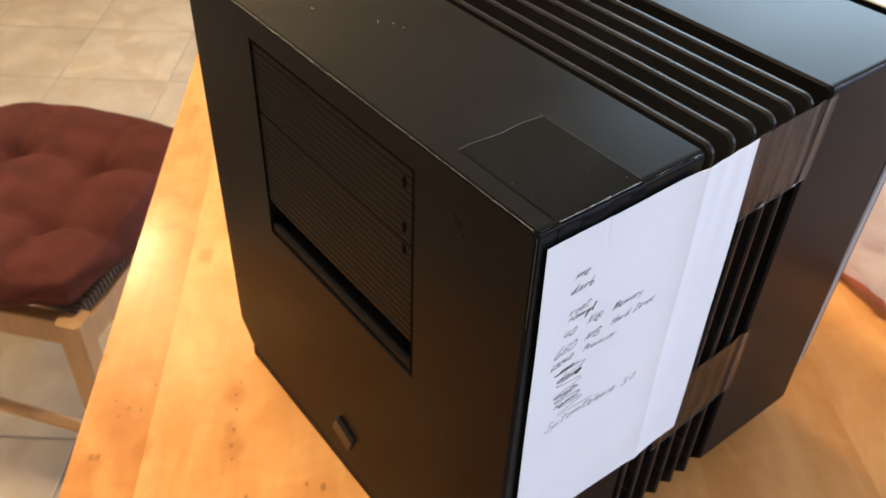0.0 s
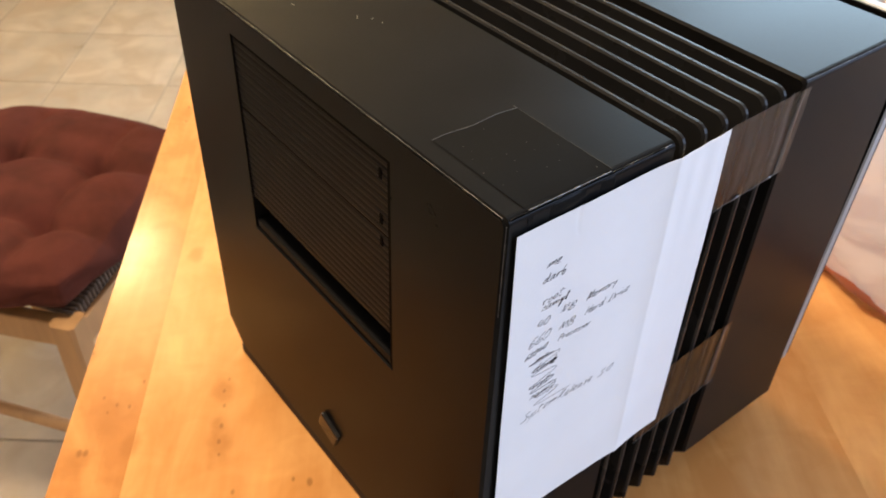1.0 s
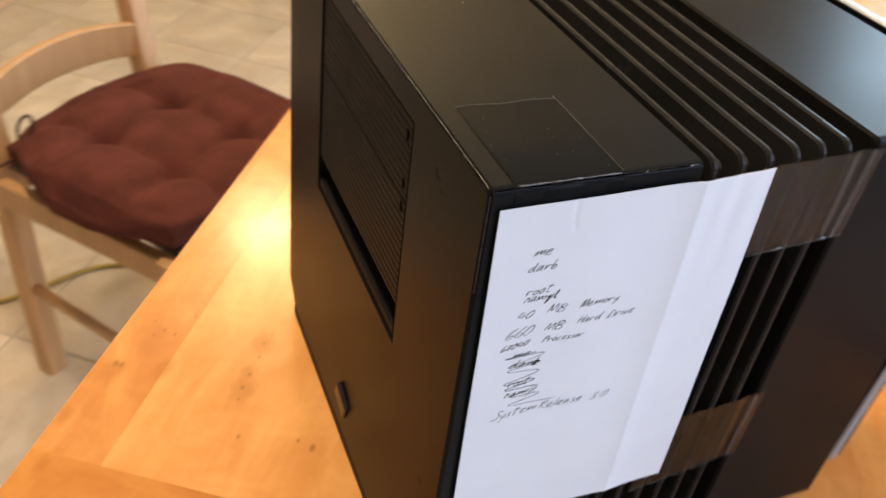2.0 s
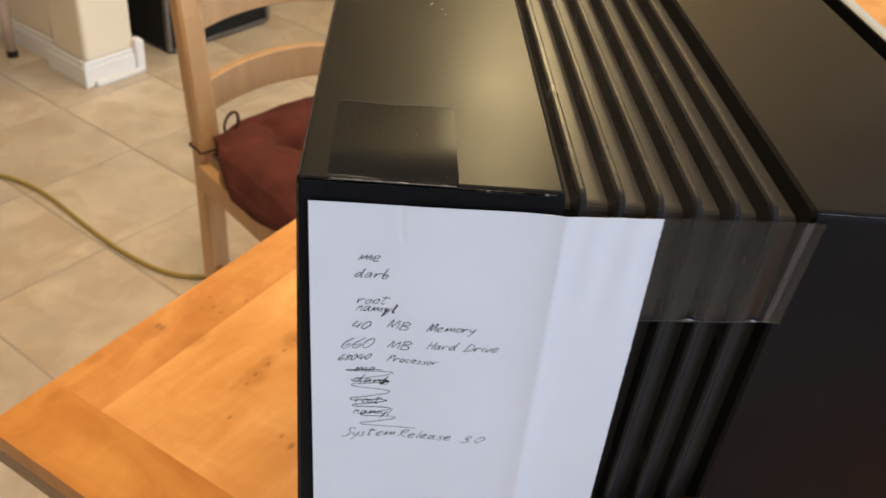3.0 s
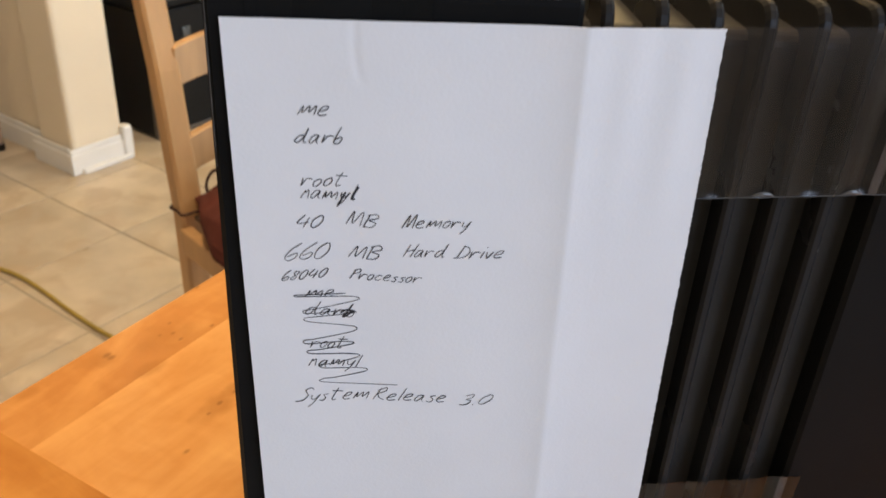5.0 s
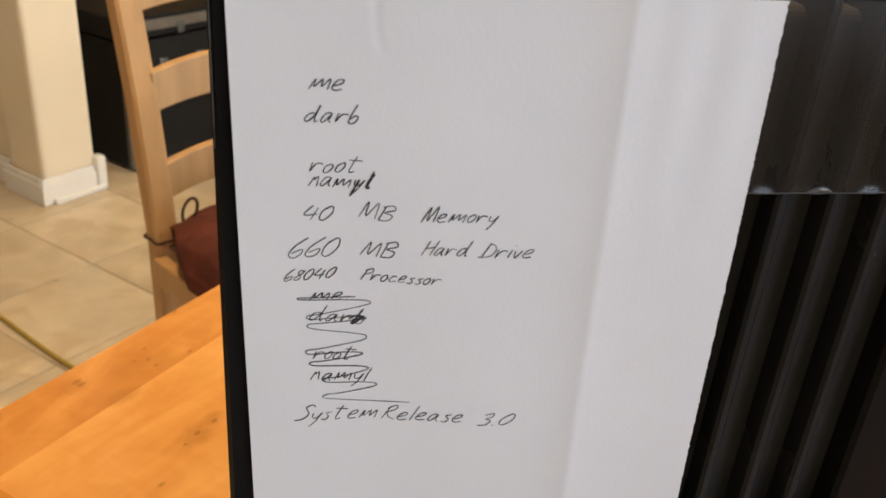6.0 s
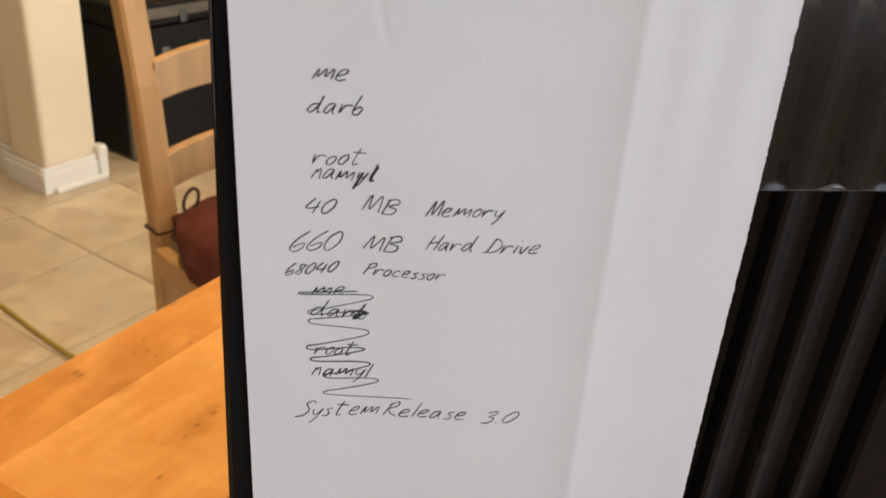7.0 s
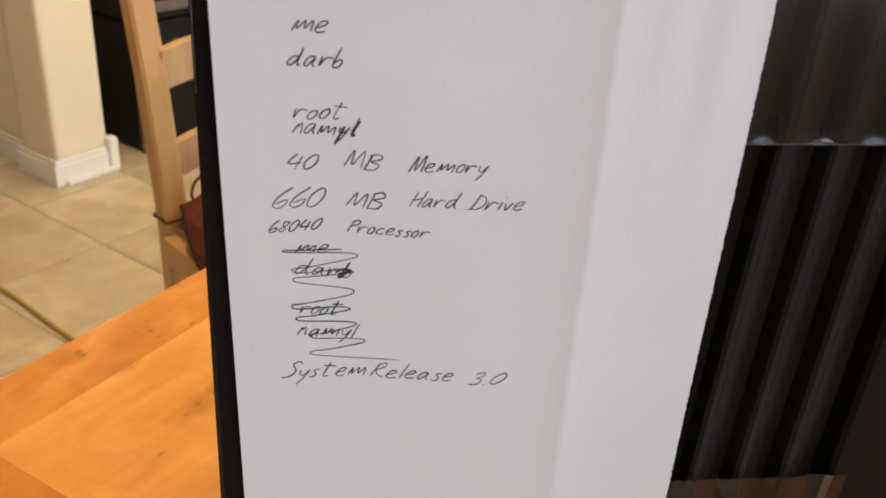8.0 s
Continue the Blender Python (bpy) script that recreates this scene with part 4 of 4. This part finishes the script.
for z0, high, lean in ((0.513, 0.060, 0.198), (0.650, 0.063, 0.218), (0.794, 0.062, 0.250)):
    part("back_slat", back_slat(z0, high, lean), M_chair, chair)


def rush_seat():
    """A seat of round strands, running front to back and crossing at the rails."""
    bm = bmesh.new()
    for k in range(44):
        s = -0.17 + 0.34 * k / 43
        tube([(s * 1.05, -0.188, 0.418), (s * 1.05, -0.185, 0.444), (s, -0.10, 0.446), (s * 0.95, 0.10, 0.446), (s * 0.93, 0.175, 0.442), (s * 0.93, 0.190, 0.420)], 0.0042, 6, bm)
    return bm


tagged(part("rush_seat", rush_seat(), M_rush, chair, "woven brown rush seat with frayed front edge", smooth=True), kind="stuff")

# ---- the cushion ----
cushion = thing("seat_cushion", "red-brown tufted cotton seat cushion tied to the chair", "cushion", (-0.03, 1.02, 0.449), 40.0)
TUFTS = [(a, b) for a in (-0.088, 0.057) for b in (-0.103, 0.043)]


def pad():
    bm = bmesh.new()
    n = 56
    bmesh.ops.create_cube(bm, size=2.0)
    bmesh.ops.subdivide_edges(bm, edges=list(bm.edges), cuts=n, use_grid_fill=True)
    for v in bm.verts:
        x, y, z = v.co
        s = max(abs(x), abs(y))
        # rounded plan
        fx, fy = x * math.sqrt(max(0, 1 - 0.22 * y * y)), y * math.sqrt(max(0, 1 - 0.22 * x * x))
        X, Y = fx * 0.2085, fy * 0.204
        puff = math.sqrt(max(0.0, 1 - (s ** 5) * 0.93))
        back = max(0.0, min(1.0, (Y - 0.06) / 0.12))
        zz = z * 0.047 * (0.45 + 0.55 * puff) * (1 - 0.40 * back * back)
        tuck = 1.035 - 0.085 * abs(z) ** 3          # the sides bulge out round
        X, Y = X * tuck, Y * tuck
        corner = max(0.0, min(1.0, (Y - 0.02) / 0.16)) * max(0.0, min(1.0, -X / 0.16))
        X, Y, zz = X * (1 - 0.19 * corner), Y * (1 - 0.06 * corner), zz * (1 - 0.30 * corner)          # drawn in beside the tied post
        if z < 0:
            zz = 0.034 * (0.78 + 0.22 * puff) * z
        if z > 0:
            dip = 0.0
            for a, b in TUFTS[:4]:
                d = math.hypot(X - a, Y - b)
                dip += 0.018 * math.exp(-(d / 0.017) ** 2) + 0.008 * math.exp(-(d / 0.050) ** 2)
            # creases between neighbouring tufts
            for (a, b), (c, e) in ((TUFTS[0], TUFTS[1]), (TUFTS[2], TUFTS[3]), (TUFTS[0], TUFTS[2]), (TUFTS[1], TUFTS[3])):
                ux, uy = c - a, e - b
                t = max(-0.7, min(1.7, ((X - a) * ux + (Y - b) * uy) / (ux * ux + uy * uy)))
                d = math.hypot(X - a - t * ux, Y - b - t * uy)
                dip += 0.0165 * math.exp(-d / 0.0145)
            zz -= dip * puff
            zz += 0.004 * noise.noise(Vector((X * 16, Y * 16, 1.0))) + 0.0012 * noise.noise(Vector((X * 50, Y * 50, 1.0)))
        over = max(abs(X) - 0.198, -0.196 - Y, 0.0) / 0.014
        droop = 0.016 * min(1.0, over) * (1 - back)          # the rim hangs over the seat's edge
        v.co = Vector((X + 0.004 * noise.noise(Vector((X * 18, Y * 18, z * 2))), Y + 0.004 * noise.noise(Vector((Y * 18, X * 18, z * 2))), max(0.0, zz + 0.034 * (1 - 0.32 * back * back)) - droop))
    return bm


part("pad", pad(), M_cushion, cushion, smooth=True)
for a, b in TUFTS[:4]:
    m = bmesh.new()
    bmesh.ops.create_uvsphere(m, u_segments=10, v_segments=6, radius=0.006, matrix=Matrix.Translation((a, b, 0.040)) @ Matrix.Diagonal((1, 1, 0.5, 1)))
    part("tuft_button", m, M_cushion, cushion, smooth=True)
knot = smooth_line([(-0.140, 0.158, 0.010), (-0.165, 0.168, 0.006), (-0.1830, 0.1705, 0.005), (-0.1832, 0.190, 0.006), (-0.1830, 0.2090, 0.006), (-0.147, 0.2095, 0.008), (-0.143, 0.190, 0.010)], 6)
part("tie", tube(knot, 0.0022, 6), M_tie, cushion, "dark cotton tie round the chair post", smooth=True)
ring = [Vector((-0.130, 0.158, 0.055)) + Vector((0.766, -0.643, 0)) * (0.0105 * math.cos(k * math.pi / 10) + 0.006 * math.sin(k * math.pi / 10)) + Vector((0, 0, 0.021 * math.sin(k * math.pi / 10))) for k in range(20)]
part("tie_bow", tube(ring, 0.0026, 6, closed=True), M_tie, cushion, "loop of the dark cotton tie", smooth=True)

# ---- the far corner ----
trunk = thing("storage_trunk", "black vinyl trunk with dull metal edging on the floor", "trunk", room(1.466, 2.010, 0.0), ROOM)
TL, TD = 0.435, 0.40            # the trunk's length and depth
part("body", box(0.0, TL, 0.0, TD, 0.012, 0.405, 0.006, 2), M_case, trunk)
part("lid", box(-0.003, TL + 0.003, -0.003, TD, 0.412, 0.478, 0.008, 2), M_case, trunk)
part("lid_edging", box(-0.005, TL + 0.005, -0.008, 0.006, 0.434, 0.466, 0.003, 2), M_edging, trunk, "dull metal edging along the lid")
part("bottom_edging", box(0.018, TL - 0.018, -0.004, 0.010, 0.006, 0.020, 0.003, 2), M_edging, trunk, "dull metal edging along the bottom")
for x0 in (-0.004, TL - 0.012):
    part("corner_edging", box(x0, x0 + 0.016, -0.005, 0.012, 0.012, 0.404, 0.003, 2), M_edging, trunk, "dull metal corner edging")
part("latch", box(0.203, 0.231, -0.013, -0.0005, 0.412, 0.452, 0.005, 2), M_steel, trunk, "hanging steel latch")
for x0 in (0.130, 0.275):
    part("handle_plate", box(x0, x0 + 0.034, -0.007, 0.004, 0.308, 0.346, 0.008, 2), M_steel, trunk, "dull steel plate")
for x0 in (0.03, TL - 0.08):
    for yy in (0.03, TD - 0.08):
        part("foot", box(x0, x0 + 0.05, yy, yy + 0.05, 0.0, 0.014, 0.002, 1), M_rubber, trunk)
# black block added to keep the gap between wall end and trunk dark
gap_block = thing("dark_gap_block", "tall plain black block added to fill the shaded gap behind the wall end", "cabinet", room(1.36, 2.66, 0.0), ROOM)
part("body", box(0.0, 0.50, 0.0, 0.4, 0.0, 1.10, 0.004, 1), M_case, gap_block)
part("front_panel", box(0.012, 0.488, -0.018, -0.001, 0.06, 1.08, 0.003, 1), M_case, gap_block)

stool = thing("stool", "pale painted stool with slim legs by the wall, shade painted round its feet", "stool", (-1.14, 2.30, 0.0), 25.6)
for x, yy in ((0.0, 0.0), (0.0, 0.30), (-0.30, 0.0), (-0.30, 0.30)):
    part("leg", tube([(x, yy, 0.018), (x, yy, 0.15), (x, yy, 0.435)], [0.014, 0.0155, 0.017], 12), M_stool, stool, smooth=True)
    # dark cap stands in for the shadow round the foot
    part("foot_shade", tube([(x, yy, 0.0), (x, yy, 0.020)], 0.0165, 12), M_rubber, stool, "dark cap put in for the shadow at the foot")
for x0, x1, y0, y1 in ((-0.29, -0.01, -0.008, 0.008), (-0.29, -0.01, 0.292, 0.308), (-0.008, 0.008, 0.01, 0.29), (-0.308, -0.292, 0.01, 0.29)):
    part("rail", box(x0, x1, y0, y1, 0.385, 0.425, 0.003, 1), M_stool, stool)
part("seat", box(-0.325, 0.025, -0.025, 0.325, 0.4355, 0.462, 0.008, 3), M_stool, stool)

cord = thing("extension_cord", "yellow rubber extension cord lying across the tiles", "cord")
CORD = [(-1.60, 1.95), (-1.25, 1.78), (-1.00, 1.63), (-0.887, 1.600), (-0.781, 1.537), (-0.634, 1.404), (-0.535, 1.323), (-0.441, 1.268), (-0.36, 1.255), (-0.28, 1.28), (-0.15, 1.32), (0.02, 1.26), (0.20, 1.08)]
part("cable", tube(smooth_line([(x, yy, 0.0054) for x, yy in CORD], 8), 0.0050, 8), M_cord, cord, smooth=True)

# ---- the plastic bag ----
bag = thing("plastic_bag", "crumpled pale plastic bag standing on the table, an orange glow painted round its base", "bag", (0.610, -0.035, 0.7505), 2.0)


def bag_shell(z0, z1, grow, nz):
    bm = bmesh.new()
    n, rings = 96, []
    for j in range(nz + 1):
        z = z0 + (z1 - z0) * j / nz
        ring = []
        for k in range(n):
            a = 2 * math.pi * k / n
            sq = (abs(math.cos(a)) ** 4 + abs(math.sin(a)) ** 4) ** -0.25
            swell = (1.0 + 0.10 * math.sin(z * 14)) * (1 - 0.90 * max(0.0, min(1.0, (z - 0.20) / 0.13)) ** 1.6)      # gathered at its mouth
            x, y = 0.138 * sq * math.cos(a) * swell, 0.165 * sq * math.sin(a) * swell
            p = Vector((x * 9, y * 9, z * 11))
            q = Vector((x * 7 + z * 9, y * 7 - z * 6, z * 5))
            ridge = max(0.0, 1 - 3.2 * abs(noise.noise(q))) ** 2 + 0.6 * max(0.0, 1 - 3.5 * abs(noise.noise(q * 2.1 + Vector((4, 1, 0))))) ** 2
            wr = 0.018 * noise.noise(p) + 0.016 * ridge * min(1.0, z / 0.03) + 0.005 * abs(noise.noise(p * 5.0))
            r = 1 + (wr + grow) / 0.15
            ring.append(bm.verts.new((x * r, y * r, z + 0.006 * noise.noise(p * 2.0) * min(1, j))))
        rings.append(ring)
    for a, b in zip(rings, rings[1:]):
        for k in range(n):
            bm.faces.new((a[k], a[(k + 1) % n], b[(k + 1) % n], b[k]))
    return bm


part("film", bag_shell(0.0, 0.335, 0.0, 50), M_bag, bag, smooth=True)
# orange band painted in for the shade and warm glow on the table
part("band", bag_shell(0.0, 0.014, 0.002, 4), M_bag_glow, bag, "orange strip painted in for shade and glow at the bag's base", smooth=True)
fill = bmesh.new()
bmesh.ops.create_icosphere(fill, subdivisions=4, radius=1.0, matrix=Matrix.Translation((0.035, 0, 0.085)) @ Matrix.Diagonal((0.075, 0.110, 0.082, 1)))
for v in fill.verts:
    v.co += Vector((1, 1, 0.5)) * 0.02 * noise.noise(v.co * 12)
    v.co.z = max(v.co.z, 0.002)
part("contents", fill, M_white, bag, "pale wrapped contents", smooth=True)

# ---- crumpled wrapping beyond the computer ----
wrap = thing("tissue_paper", "crumpled white tissue paper lying on the table", "paper", (1.135, 0.500, 0.7504), 18.0)


def crumpled(half_x, half_y, high, thick):
    """A loose sheet pushed into folds, lying down at its rim."""
    bm = bmesh.new()
    n, m = 52, 64
    grid = []
    for j in range(m + 1):
        row = []
        for i in range(n + 1):
            u, v = -1 + 2 * i / n, -1 + 2 * j / m
            p = Vector((u * 1.9, v * 2.6, 0.7))
            fold = 1 - abs(noise.noise(p * 1.3)) * 2.4 + 0.5 * (1 - abs(noise.noise(p * 2.9 + Vector((3, 1, 2)))) * 3.0)
            rim = max(0.0, 1 - max(abs(u), abs(v)) ** 4)
            x = u * half_x * (1 + 0.16 * noise.noise(p * 1.7)) + 0.012 * noise.noise(p * 4.0)
            y = v * half_y * (1 + 0.12 * noise.noise(p * 1.5 + Vector((5, 0, 0))))
            row.append(bm.verts.new((x, y, max(0.0, 0.55 + 0.45 * fold) * high * rim + 0.001)))
        grid.append(row)
    for a, b in zip(grid, grid[1:]):
        for k in range(n):
            bm.faces.new((a[k], a[k + 1], b[k + 1], b[k]))
    ret = bmesh.ops.extrude_face_region(bm, geom=list(bm.faces))
    for v in ret["geom"]:
        if isinstance(v, bmesh.types.BMVert):
            v.co.z += thick
    return bm


part("sheet", crumpled(0.105, 0.165, 0.060, 0.0006), M_tissue, wrap, smooth=True)

# ---- the pendant lamp outside the view ----
pend = thing("pendant_lamp", "unseen pendant lamp giving warm light, with an added blocking bowl", "lamp", tuple(LAMP))
# opaque bowl added to block the bulb's light from the floor below
part("bowl", lathe([(0.0, -0.235), (0.12, -0.232), (0.24, -0.215), (0.29, -0.190), (0.30, -0.175), (0.285, -0.178), (0.23, -0.203), (0.12, -0.220), (0.0, -0.223)], 32), M_shade, pend, "unseen opaque bowl added to keep the bulb's light off the floor", smooth=True)
for k in range(3):
    a = 2.0944 * k
    part("rod", tube([(0.29 * math.cos(a), 0.29 * math.sin(a), -0.178), (0.02 * math.cos(a), 0.02 * math.sin(a), 0.19)], 0.003, 6), M_steel, pend)
part("cable", tube([(0, 0, 0.19), (0, 0, HIGH - LAMP.z)], 0.004, 6), M_rubber, pend)

# housing made up for the added fill over the table
flush = thing("fill_housing", "unseen round housing of the added fill light over the table", "lamp", (TABLE_FILL.x, TABLE_FILL.y, TABLE_FILL.z))
m = bmesh.new()
bmesh.ops.create_cone(m, cap_ends=True, segments=32, radius1=0.19, radius2=0.17, depth=0.05, matrix=Matrix.Translation((0, 0, 0.040)))
part("housing", m, M_shade, flush)

# ---- floor tiles ----
TILE, GROUT = 0.317, 0.005
tile_mesh = mesh_of(box(-(TILE - GROUT) / 2, (TILE - GROUT) / 2, -(TILE - GROUT) / 2, (TILE - GROUT) / 2, -0.006, 0.0, 0.0008, 1), "tile", M_tile)
count, rest = 0, bmesh.new()
for a in range(-12, 8):
    for b in range(-13, 9):
        p, q = 1.018 + (a + 0.5) * TILE, 1.2905 + (b + 0.5) * TILE
        if p > 1.64:
            q += TILE / 2          # beyond this joint the rows are laid half a tile over
        if not (P0 < p < P1 and Q0 < q < Q1):
            continue
        x, yy = p * c52 - q * s52, p * s52 + q * c52
        if -2.2 < x < 1.4 and 0.5 < yy < 3.6 and count < 300:
            t = new("tile", tile_mesh)
            t.parent = floor
            t.location = (p, q, 0.0)
            count += 1
        else:
            h = (TILE - GROUT) / 2
            box(p - h, p + h, q - h, q + h, -0.006, 0.0, bm=rest)
tagged(part("far_tiles", rest, M_tile, floor), kind="stuff")
